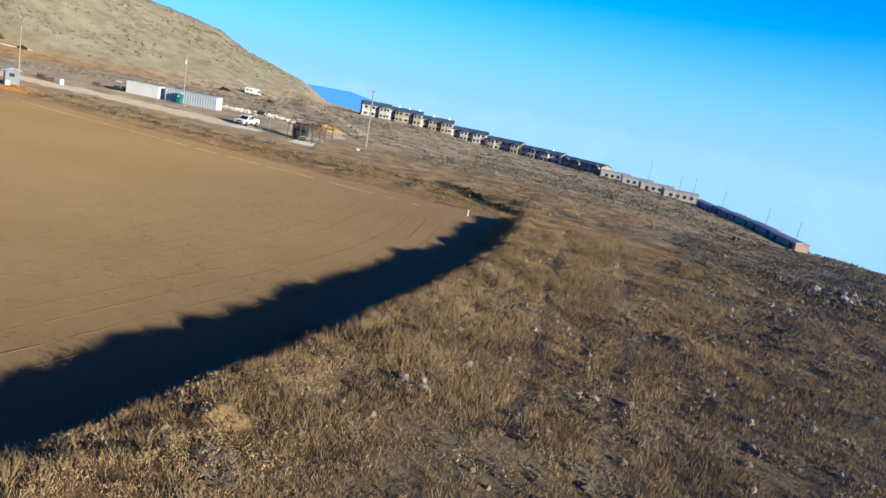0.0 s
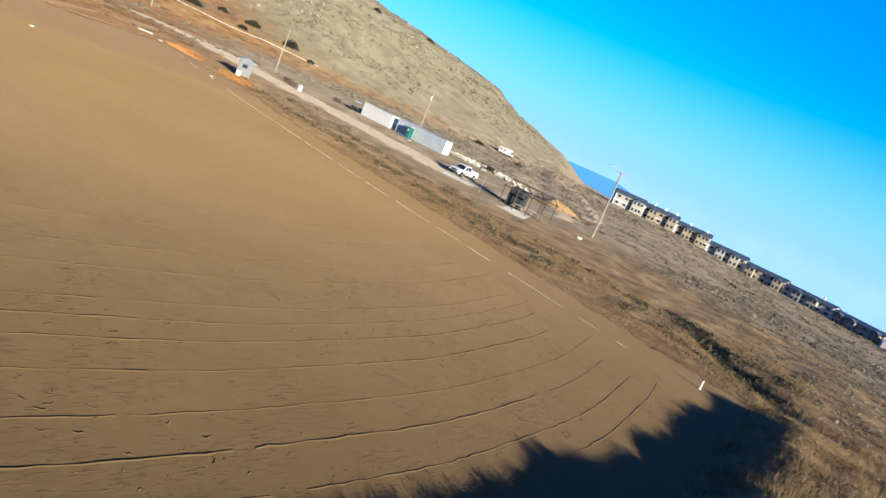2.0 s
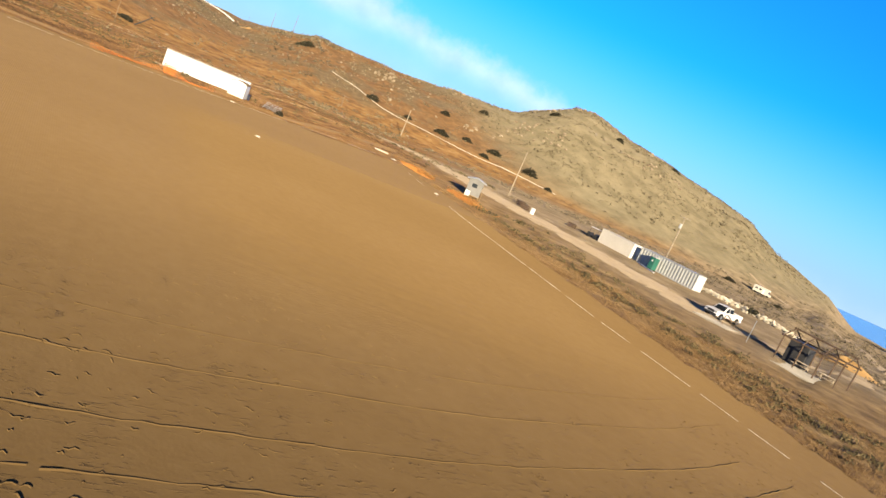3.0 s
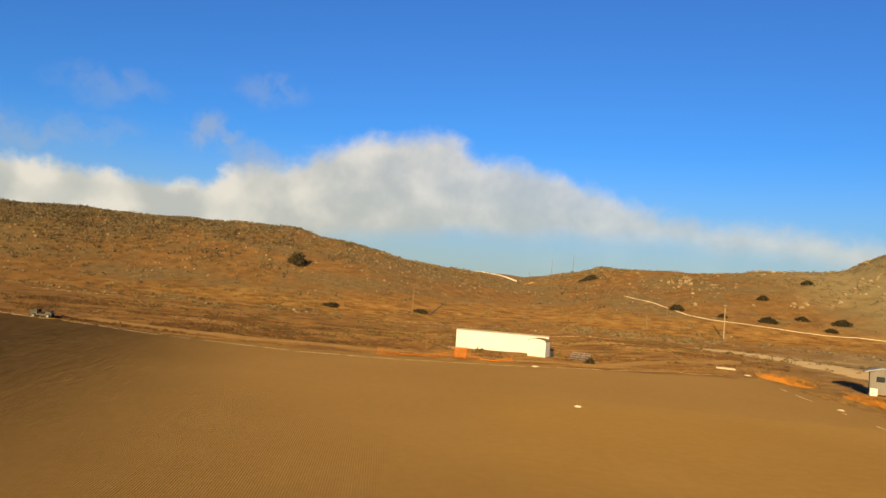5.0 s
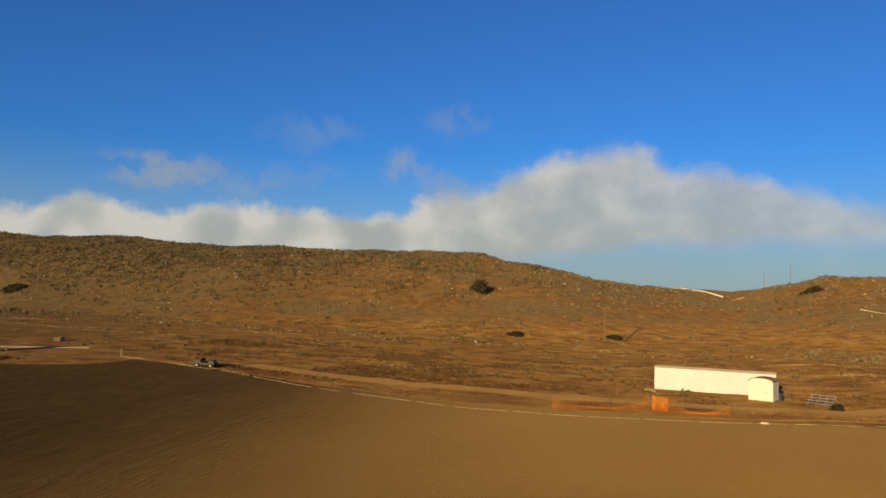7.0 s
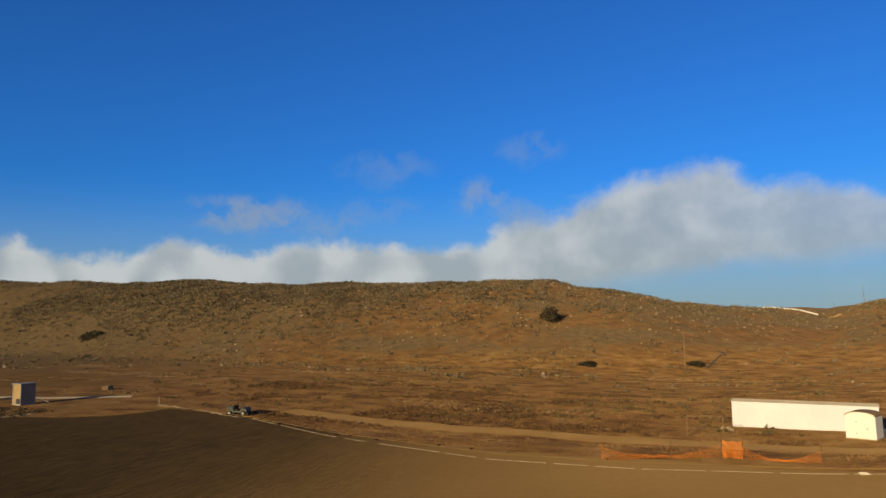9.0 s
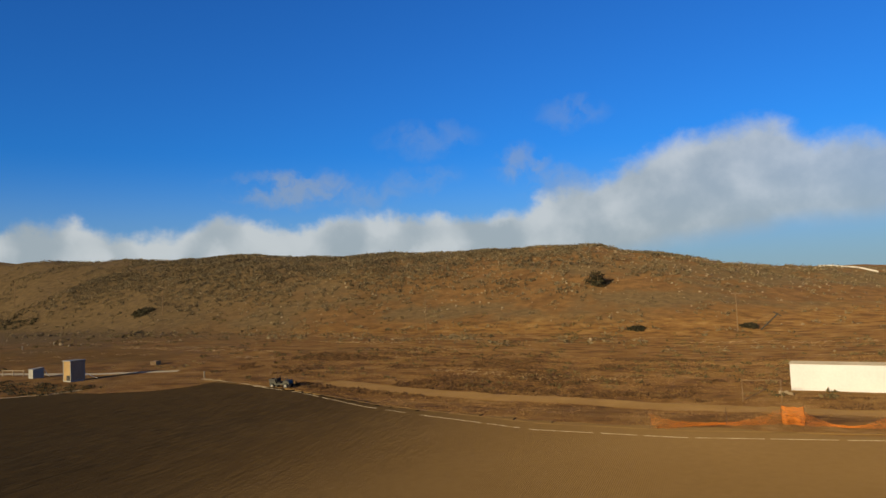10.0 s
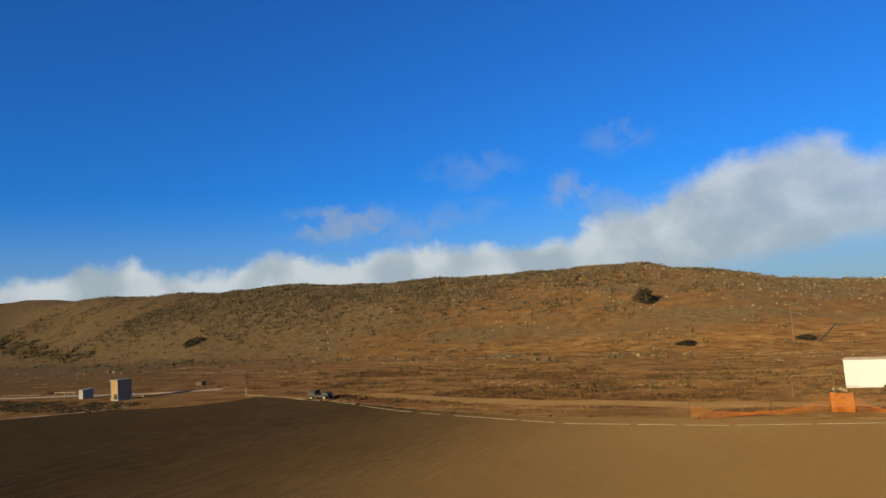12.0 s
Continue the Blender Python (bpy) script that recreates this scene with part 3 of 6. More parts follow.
def prism(bm, pts, axis, lo, hi):
    """Extrudes an outline, given in the plane across the axis, from lo to hi."""
    def put(u, v, w):
        return {"x": (w, u, v), "y": (u, w, v), "z": (u, v, w)}[axis]
    a = [bm.verts.new(put(u, v, lo)) for u, v in pts]
    b = [bm.verts.new(put(u, v, hi)) for u, v in pts]
    bm.faces.new(a)
    bm.faces.new(b[::-1])
    for k in range(len(pts)):
        j = (k + 1) % len(pts)
        bm.faces.new((a[k], a[j], b[j], b[k]))
    return bm


def B():
    return bmesh.new()


def ribbon(name, path, width, mat, label, category, lift=0.03, kind="structure", thick=0.05, ragged=0.0, seed=1):
    """A strip that lies on the ground along a line, with thin edges."""
    rng = np.random.default_rng(seed)
    pts = np.array(path, float)
    seg = np.hypot(*np.diff(pts, axis=0).T)
    s = np.concatenate([[0], np.cumsum(seg)])
    n = max(2, int(s[-1] / 1.2))
    u = np.linspace(0, s[-1], n)
    px, py = np.interp(u, s, pts[:, 0]), np.interp(u, s, pts[:, 1])
    tx, ty = np.gradient(px), np.gradient(py)
    ln = np.hypot(tx, ty)
    nx, ny = -ty / ln, tx / ln
    across = np.linspace(-0.5, 0.5, 5)
    w = width * (1 + ragged * rng.uniform(-1, 1, n))
    sway = width * ragged * 0.5 * rng.uniform(-1, 1, n)
    X = px[:, None] + nx[:, None] * (across * w[:, None] + sway[:, None])
    Y = py[:, None] + ny[:, None] * (across * w[:, None] + sway[:, None])
    Z = surface(X, Y) + lift
    Z[:, [0, -1]] -= thick
    Z = np.where(on_field(X, Y), np.maximum(Z, 0.03 + lift - 0.02), Z)
    ob = mesh_from(name, np.stack([X, Y, Z], -1).reshape(-1, 3).tolist(), grid_faces(n, 5), mat, smooth=False)
    return tagged(ob, label, category, kind=kind)


def stuff(name, verts, faces, mat, label, category):
    return tagged(mesh_from(name, verts, faces, mat), label, category, kind="stuff")


def tufts(px, py, height, spread, blades, width, rng, base=None):
    """Blades of grass: leaning slivers round each point."""
    n = len(px)
    k = n * blades
    i = np.repeat(np.arange(n), blades)
    a = rng.uniform(0, 6.283, k)
    d = spread[i] * np.sqrt(rng.uniform(0, 1, k))
    bx, by = px[i] + d * np.cos(a), py[i] + d * np.sin(a)
    bz = surface(bx, by) - 0.03
    h = height[i] * rng.uniform(0.55, 1.15, k)
    lean = rng.uniform(0.15, 0.75, k) * h
    la = a + rng.uniform(-1.2, 1.2, k)
    wa = rng.uniform(0, 6.283, k)
    wx, wy = width * np.cos(wa) * 0.5, width * np.sin(wa) * 0.5
    v0 = np.stack([bx - wx, by - wy, bz], -1)
    v1 = np.stack([bx + wx, by + wy, bz], -1)
    v2 = np.stack([bx + lean * np.cos(la), by + lean * np.sin(la), bz + h], -1)
    V = np.stack([v0, v1, v2], 1).reshape(-1, 3)
    F = np.arange(k * 3).reshape(-1, 3).tolist()
    return V.tolist(), F


def clumps(px, py, size, tall, leaves, leaf, rng):
    """Low shrubs: small leaf-sprays spread through a flattened dome with gaps."""
    n = len(px)
    k = n * leaves
    i = np.repeat(np.arange(n), leaves)
    a = rng.uniform(0, 6.283, k)
    u = rng.uniform(0.05, 1, k)
    rr = np.sqrt(1 - u * u * 0.85) * rng.uniform(0.5, 1.05, k)
    lump = 1 + 0.25 * np.sin(a * 3 + i)
    c = np.stack([px[i] + size[i] * rr * lump * np.cos(a), py[i] + size[i] * rr * lump * np.sin(a), np.zeros(k)], -1)
    c[:, 2] = surface(c[:, 0], c[:, 1]) + tall[i] * u * rng.uniform(0.55, 1.1, k)
    t = rng.normal(0, 1, (k, 3, 3)) * (leaf * size[i])[:, None, None]
    V = (c[:, None] + t).reshape(-1, 3)
    F = np.arange(k * 3).reshape(-1, 3).tolist()
    return V.tolist(), F


ICO = B()
bmesh.ops.create_icosphere(ICO, subdivisions=1, radius=1.0)
ICO_V = np.array([v.co[:] for v in ICO.verts])
ICO_F = np.array([[v.index for v in f.verts] for f in ICO.faces])
ICO.free()


def stones(px, py, size, rng, sink=0.25):
    n = len(px)
    V = np.repeat(ICO_V[None], n, 0) * rng.uniform(0.65, 1.15, (n, len(ICO_V), 1)) * rng.uniform(0.6, 1.3, (n, 1, 3))
    V = V * size[:, None, None]
    V[..., 2] *= 0.75
    V[..., 0] += px[:, None]
    V[..., 1] += py[:, None]
    V[..., 2] += (surface(px, py) + size * (0.6 - sink))[:, None]
    F = (ICO_F[None] + (np.arange(n) * len(ICO_V))[:, None, None]).reshape(-1, 3)
    return V.reshape(-1, 3).tolist(), F.tolist()

# ---- ball field: chalk, plates, furrows ----
def polyline_at(path, d):
    pts = np.array(path, float)
    s = np.concatenate([[0], np.cumsum(np.hypot(*np.diff(pts, axis=0).T))])
    return np.interp(d, s, pts[:, 0]), np.interp(d, s, pts[:, 1]), s[-1]


def chalk_line(path, dashes, width, label):
    """A chalk line worn into dashes: each a thin raised strip under the line."""
    line = thing("chalk_line", *path[0], label=label, category="chalk line", group="chalk lines of the field", z=0.0)
    inv = line.matrix_world.inverted()
    for a, b in dashes:
        n = max(2, int((b - a) / 1.0) + 1)
        d = np.linspace(a, b, n)
        x, y, _ = polyline_at(path, d)
        tx, ty = np.gradient(x), np.gradient(y)
        ln = np.hypot(tx, ty) + 1e-9
        bm = B()
        rows = []
        for k in range(n):
            w = width * random.uniform(0.6, 1.15)
            z = 0.046 if on_field(x[k], y[k]) else H(x[k], y[k]) + 0.05
            rows.append([bm.verts.new(inv @ Vector((x[k] - ty[k] / ln[k] * q * w, y[k] + tx[k] / ln[k] * q * w, z + h)))
                         for q, h in ((-0.6, -0.016), (-0.45, 0), (0.45, 0), (0.6, -0.016))])
        for r, t in zip(rows, rows[1:]):
            for j in range(3):
                bm.faces.new((r[j], t[j], t[j + 1], r[j + 1]))
        part("chalk_dash", bm, CHALK, line)
    return line


RIGHT_LINE = [(-4, 2.2), (15, 0.2), (32, -1.4), (60, -2.2), (98, -1.4)]
chalk_line(RIGHT_LINE, [(9, 11.2), (13.5, 18), (24, 25), (30, 36.5), (37, 52), (52.6, 58.6), (59.6, 64), (65, 68.6), (70, 75), (76, 79.2), (80, 83), (85, 91), (92.5, 94.4), (96, 97)], 0.085,
           "worn white chalk foul line on the tan dirt")
LEFT_LINE = [(-6, 1), (-2, -14), (2.0, -28), (3.7, -40), (3.2, -51), (-1.5, -64), (-4.5, -71), (-12.6, -85), (-20, -104)]
chalk_line(LEFT_LINE, [(2, 8), (9.5, 17), (18, 24), (24.8, 27.2), (27.6, 32), (32.5, 36.6), (37, 41.4), (41.9, 44.9), (45.4, 48), (48.6, 53.6), (54.6, 58), (58.6, 66), (68, 71), (72.4, 84), (85, 92), (94, 101)], 0.07,
           "broken white chalk line along the edge of the dirt")


def base_plate(x, y, s, rz, label):
    t = thing("base_plate", x, y, rz, label, "base plate", "plates of the field", z=0.03)
    part("cover", box(B(), (0, 0, 0.045), (s, s, 0.09), bevel=0.02), DULLWHITE, t)
    part("collar", box(B(), (0, 0, 0.006), (s * 1.25, s * 1.25, 0.03), bevel=0.008), CHALK, t, "scuffed dusty collar")


base_plate(1.0, -24.6, 0.5, 12, "square white third base on the dirt")
base_plate(27.2, -24.6, 0.36, 40, "square white second base out on the open dirt")
base_plate(18.5, 0.4, 0.4, 5, "square white first base by the chalk line")
base_plate(-6.5, 2.6, 0.5, 20, "white home plate near the corner of the field")

# furrows left by the drag, parallel to the outfield edge and turning in towards the foul line
rng = np.random.default_rng(11)
for row, x0 in enumerate([80.5, 83.4, 86.6, 88.9, 91.7, 93.1, 94.5, 96.4, 98.7, 100.6, 102.6, 104.2]):
    fv, ff = [], []
    y = -72.0 + rng.uniform(0, 6)
    end = rng.uniform(-9, -3.5)
    while y < end:
        length = rng.uniform(5.0, 22.0)
        ys = np.arange(y, min(y + length, end), 0.45)
        y += length + (rng.uniform(0.2, 1.2) if rng.random() < 0.35 else 0.0)
        if len(ys) < 3:
            continue
        xs = x0 - 0.0064 * np.clip(ys + 38, 0, None) ** 2 - 0.004 * np.clip(-50 - ys, 0, None) ** 2 + 0.05 * np.sin(ys * 0.5 + row) + rng.normal(0, 0.022, len(ys))
        w, h = rng.uniform(0.035, 0.055), rng.uniform(0.013, 0.027) * (0.4 + 0.6 * np.abs(np.sin(ys * 0.9 + row * 2))) + 0.003
        o = len(fv)
        z0 = 0.022 + 0.012 * fbm(xs, ys, 11)
        for k in range(len(ys)):
            fv += [(xs[k] - w, ys[k], z0[k] - 0.01), (xs[k], ys[k], z0[k] + h[k]), (xs[k] + w, ys[k], z0[k] - 0.01)]
        for k in range(len(ys) - 1):
            a = o + 3 * k
            ff += [(a, a + 3, a + 4, a + 1), (a + 1, a + 4, a + 5, a + 2)]
    tagged(mesh_from("dirt_furrow", fv, ff, DIRT), "long thin furrow dragged into the tan dirt", "furrow", "furrows of the drag", "stuff")

# shorter furrows across the infield
for row, y0 in enumerate((-63.2, -59.0, -55.0, -52.8, -50.2, -47.6)):
    xs = np.arange(27.0 + rng.uniform(0, 4), 47.0 + rng.uniform(0, 5), 0.45)
    ys = y0 + 0.3 * (xs - 40) + 0.05 * np.sin(xs * 0.6 + row) + rng.normal(0, 0.03, len(xs))
    hs = 0.002 + 0.006 * np.abs(np.sin(xs * 0.8 + row))
    zs = 0.022 + 0.012 * fbm(xs, ys, 11)
    fv, ff = [], []
    for k in range(len(xs)):
        fv += [(xs[k], ys[k] - 0.05, zs[k] - 0.01), (xs[k], ys[k], zs[k] + hs[k]), (xs[k], ys[k] + 0.05, zs[k] - 0.01)]
    for a in range(0, 3 * len(xs) - 3, 3):
        ff += [(a, a + 3, a + 4, a + 1), (a + 1, a + 4, a + 5, a + 2)]
    tagged(mesh_from("dirt_furrow", fv, ff, DIRT), "short faint furrow across the open dirt", "furrow", "furrows of the infield", "stuff")

# clods and short scratches between the furrows
n = 3200
cx_, cy_ = rng.uniform(60, 106, n), rng.uniform(-75, -4, n)
ok = on_field(cx_, cy_)
cv, cf = stones(cx_[ok], cy_[ok], rng.uniform(0.012, 0.046, ok.sum()), rng)
cv = np.array(cv)
cv[:, 2] += 0.075
stuff("dirt_clods", cv.tolist(), cf, DIRT, "small dirt clods scattered over the scraped field", "clods")
n = 2400
scx, scy, sca = rng.uniform(76, 106, n), rng.uniform(-75, -4, n), rng.normal(1.57, 0.4, n)
v, f = [], []
for x, y, a in zip(scx, scy, sca):
    if not on_field(x, y):
        continue
    ln, w, hh = rng.uniform(0.05, 0.32), rng.uniform(0.012, 0.03), rng.uniform(0.003, 0.0095)
    o = len(v)
    for k in range(4):
        q = (k / 3 - 0.5) * ln
        bx_, by_ = x + q * math.cos(a) + 0.05 * math.sin(k * 2.1 + x), y + q * math.sin(a)
        v += [(bx_ - w * math.sin(a), by_ + w * math.cos(a), 0.02), (bx_, by_, 0.03 + hh * (1 if 0 < k < 3 else 0.2)), (bx_ + w * math.sin(a), by_ - w * math.cos(a), 0.02)]
    for k in range(3):
        b = o + 3 * k
        f += [(b, b + 3, b + 4, b + 1), (b + 1, b + 4, b + 5, b + 2)]
stuff("dirt_scratches", v, f, DIRT, "short scratches and tracks in the dirt", "scratches")

# pale, dusty verge and vehicle tracks
ribbon("dirt_track", [(-70, 22), (-40, 27), (-17, 25), (5, 28), (22, 30), (34, 31), (44, 33)], 9.0, GRAVEL,
       "pale dusty vehicle track beside the field", "dirt track", 0.05, ragged=0.16)
ribbon("dirt_verge", [(-20, -106), (-15, -88), (-6, -71), (-3.5, -64), (0.8, -51), (1.4, -40), (-0.4, -28), (-4, -14), (-9, 0)], 0.3, ROAD,
       "thin tan verge along the dirt field", "verge", 0.05, ragged=0.4, seed=3)
ribbon("dirt_track", [(44, 36), (47, 52), (41, 60), (36, 70), (33, 85), (6, 120), (-27, 163), (-68, 201), (-120, 215)], 2.6, GRAVEL, "narrow pale track winding off behind the soil heap", "dirt track", 0.05, ragged=0.2, seed=8)
ribbon("dirt_road", [(-24, -88), (-20, -71), (-18.8, -57), (-17, -48), (-15.8, -40), (-14.6, -33), (-14.6, -28), (-16, -14), (-22, 4), (-36, 16)], 4.2, ROAD, "smooth tan dirt road behind the safety nets", "dirt road", 0.07, ragged=0.08, seed=9)
ribbon("dirt_verge", [(-21.5, -108), (-20.5, -104), (-18.5, -98), (-15.5, -92)], 0.6, GRAVEL, "pale dusty verge beside the parked vehicle", "verge", 0.06, ragged=0.4, seed=12)
ribbon("dirt_verge", [(6, -130), (0, -125), (-5, -118.8), (-9.3, -117.2)], 0.9, GRAVEL, "thin pale verge along the far corner", "verge", 0.05, ragged=0.3, seed=10)
ribbon("concrete_path", [(-18.6, -165), (-19.1, -155), (-20.7, -137), (-22.1, -130), (-25.6, -123.7), (-28, -119)], 2.2, CONCRETE, "pale concrete path beside the sheds", "path", 0.06, ragged=0.08, seed=4)
ribbon("worn_path", [(-60, -60), (-48, -40), (-42, -20), (-38, -2), (-30, 10)], 0.55, ROAD, "faint tan foot track through dry grass", "track", 0.05, ragged=0.4, seed=5)
ribbon("worn_path", [(-95, -150), (-80, -110), (-72, -70), (-66, -30), (-60, 5)], 0.5, ROAD, "faint tan foot track across the flat", "track", 0.05, ragged=0.5, seed=6)


# ---- netting and backstop ----
def orange_net(path, sags, height, label, w=0.0045, cell=0.12, rows=10, extra=(), mat=None):
    """Plastic safety mesh between stakes: strands woven in a grid that sags."""
    net = thing("orange_safety_net", *path[0], label=label, category="safety netting", group="orange safety nets")
    inv = net.matrix_world.inverted()
    bm = B()
    lines = []
    for (x0, y0), (x1, y1), sag in zip(path, path[1:], sags):
        L = math.hypot(x1 - x0, y1 - y0)
        n = max(3, int(L / cell))
        for k in range(n + (1 if (x1, y1) == path[-1] else 0)):
            q = k / n
            x, y = x0 + (x1 - x0) * q, y0 + (y1 - y0) * q
            top = height * (1 - sag * math.sin(math.pi * q) ** 0.7) + 0.03 * math.sin(k * 0.7)
            wob = 0.10 * math.sin(k * 0.38)
            g = H(x, y)
            col = []
            for j in range(rows):
                hz = top * j / (rows - 1)
                col.append(Vector((x + wob * (1 - j / (rows - 1)), y + 0.04 * math.sin(0.6 * j + 0.5 * k), g + 0.03 + hz)))
            lines.append(col)
    for k in range(len(lines)):
        for j in range(rows):
            p = inv @ lines[k][j]
            if k + 1 < len(lines):
                q = inv @ lines[k + 1][j]
                a = [bm.verts.new(p + Vector((0, 0, s))) for s in (-w, w)]
                b = [bm.verts.new(q + Vector((0, 0, s))) for s in (w, -w)]
                bm.faces.new(a + b)
            if j < rows - 1:
                q = inv @ lines[k][j + 1]
                d = (lines[min(k + 1, len(lines) - 1)][j] - lines[max(k - 1, 0)][j])
                d = d.normalized() * w if d.length else Vector((w, 0, 0))
                a = [bm.verts.new(p + s * d) for s in (-1, 1)]
                b = [bm.verts.new(q + s * d) for s in (1, -1)]
                bm.faces.new(a + b)
    part("mesh", bm, mat or ORANGE, net)
    for x, y in list(path) + list(extra):
        p = inv @ Vector((x, y, H(x, y)))
        part("stake", bar(B(), p - Vector((0, 0, 0.2)), p + Vector((0, 0, height + 0.18)), 0.022, n=6), RUST, net)
    return net


orange_net([(0.6, -42.7), (-2.6, -33.8)], [0.84], 1.15, "sagging orange safety netting on thin stakes by the field", extra=[(-1.2, -37.5)], w=0.0044)
orange_net([(-2.6, -33.8), (-2.7, -32.3)], [0.05], 1.3, "taut bright orange safety netting panel", 0.011, 0.07, 16)
orange_net([(-2.7, -32.3), (-2.7, -26.8)], [0.9], 1.1, "collapsed red-orange safety netting lying low", w=0.0044)
orange_net([(-10.5, 4.0), (-3.5, 5.4), (3.0, 6.6)], [0.75, 0.6], 1.1, "slack orange safety netting beside the corner", mat=NETTING)
orange_net([(8.5, 6.8), (17, 5.8), (25, 5.2)], [0.6, 0.7], 1.2, "fallen orange netting in dry weeds near the booth", mat=NETTING)

backstop = thing("backstop_frame", -13.5, 2.6, 62, "low backstop frame with a white kick board", "backstop", sink=0.05)
part("kick_board", box(B(), (0, 0, 0.16), (2.4, 0.07, 0.24), bevel=0.01), DULLWHITE, backstop, "white painted board")
for x in (-1.9, 1.9):
    part("post", bar(B(), (x, 0, -0.1), (x, 0, 2.2), 0.025), RUST, backstop)
part("top_rail", bar(B(), (-1.9, 0, 2.18), (1.9, 0, 2.18), 0.02), RUST, backstop)


# ---- white store building with its small shed ----
store = thing("white_store_building", -28.5, -26.25, 84.0, "long plain white windowless store building on dry grass", "building", z=H(-27, -26.5) - 0.25)
wl_ = B()
prism(wl_, [(-6.9, -0.15), (7.3, -0.15), (7.3, 2.9), (-6.9, 3.0)], "y", 0.0, 2.44)
part("wall", wl_, STOREWHITE, store)
part("base_rail", box(B(), (0.2, 1.22, -0.1), (14.0, 2.36, 0.2)), DARK, store)
rf = B()
prism(rf, [(-7.0, 3.01), (7.4, 2.91), (7.4, 2.99), (-7.0, 3.09)], "y", -0.06, 2.50)
part("roof", rf, CONCRETE, store, "dull grey sheet roof")
for k in range(10):
    part("wall_seam", box(B(), (-6.2 + 1.4 * k, -0.012, 1.4), (0.035, 0.03, 2.5)), STOREWHITE, store)

shed = thing("barrel_roof_shed", -23.6, -21.0, 66, "small white shed with a curved tan roof", "shed", sink=0.03)
sb = B()
arc = [(1.35 * math.cos(a), 2.25 + 0.42 * math.sin(a)) for a in np.linspace(0, math.pi, 13)]
prism(sb, [(-1.35, 0.1), (1.35, 0.1)] + [(x * 0.99, z - 0.03) for x, z in arc], "y", -1.15, 1.15)
part("wall", sb, WHITE, shed)
sr = B()
prism(sr, [(x * 1.04, z + 0.05) for x, z in arc] + [(x * 0.99, z) for x, z in arc[::-1]], "y", -1.28, 1.22)
part("roof", sr, WOOD, shed, "tan sheet roof")
part("skid", box(B(), (0, 0, 0.05), (2.9, 2.5, 0.14)), WOOD, shed)
door = part("door", box(B(), (0.2, -1.17, 1.15), (1.1, 0.04, 1.95), bevel=0.01), WHITE, shed)
part("door_handle", box(B(), (0.62, -1.21, 1.1), (0.05, 0.05, 0.16)), DARK, door)
for z in (0.6, 1.7):
    part("hinge", box(B(), (-0.35, -1.2, z), (0.1, 0.02, 0.06)), DARK, door)

gas = thing("blue_drum", -24.3, -19.1, 0, "blue plastic drum behind the white shed", "drum", sink=0.02)
BLUE = material("blue_plastic", [(0.018, 0.022, 0.04), (0.03, 0.035, 0.06)], 1.0, 0.5, 0)
dm = B()
bar(dm, (0, 0, 0), (0, 0, 0.9), 0.3, n=14)
part("drum_body", dm, BLUE, gas)
for z in (0.3, 0.6):
    part("drum_ring", bar(B(), (0, 0, z - 0.015), (0, 0, z + 0.015), 0.315, n=14), BLUE, gas)

for k, (x, y, s) in enumerate([(-26.6, -33.6, 0.42), (-26.1, -34.1, 0.33), (-25.7, -33.2, 0.28)]):
    v, f = stones(np.array([0.0]), np.array([0.0]), np.array([s]), np.random.default_rng(k + 40))
    v = np.array(v) - [0, 0, float(surface(0.0, 0.0))]
    r = mesh_from("boulder", v.tolist(), f, ROCK)
    r.matrix_world = pose(x, y, H(x, y))
    tagged(r, "pale boulder at the foot of the white building", "rock", "boulders by the building")

bleacher = thing("bleacher_stand", -22.3, -15.2, 60, "small toppled aluminium bleacher stand of bare frames", "bleacher", sink=0.03)
for k in range(4):
    part("plank", box(B(), (0, -0.8 + 0.55 * k, 0.3 + 0.26 * k), (2.8, 0.26, 0.05), bevel=0.01), STEEL, bleacher)
for x in (-1.25, -0.4, 0.4, 1.25):
    fr = B()
    bar(fr, (x, -1.0, 0.03), (x, 1.1, 0.03), 0.03, n=6)
    bar(fr, (x, -1.0, 0.03), (x, 0.95, 1.08), 0.03, n=6)
    bar(fr, (x, 0.95, 0.0), (x, 0.95, 1.08), 0.03, n=6)
    bar(fr, (x, 0.1, 0.0), (x, 0.1, 0.6), 0.025, n=6)
    part("frame", fr, STEEL, bleacher)
part("brace", bar(B(), (-1.25, 0.95, 0.1), (1.25, 0.95, 1.0), 0.02, n=6), STEEL, bleacher)

goal = thing("goal_frame", -20.7, -35.7, 99, "bare brown goal frame standing in dry grass", "goal frame", sink=0.05)
for x in (-1.75, 1.75):
    part("goal_post", bar(B(), (x, 0, 0), (x, 0, 2.2), 0.035), DARKPOLE, goal)
    part("ground_bar", bar(B(), (x, 0, 0.06), (x, 1.2, 0.06), 0.025), DARKPOLE, goal)
part("crossbar", bar(B(), (-1.78, 0, 2.17), (1.78, 0, 2.17), 0.035), DARKPOLE, goal)
part("back_bar", bar(B(), (-1.75, 1.2, 0.06), (1.75, 1.2, 0.06), 0.025), DARKPOLE, goal)
part("slanting_bar", bar(B(), (-1.5, 1.15, 0.08), (0.6, 1.1, 1.25), 0.05), RUST, goal, "dark fallen bar")


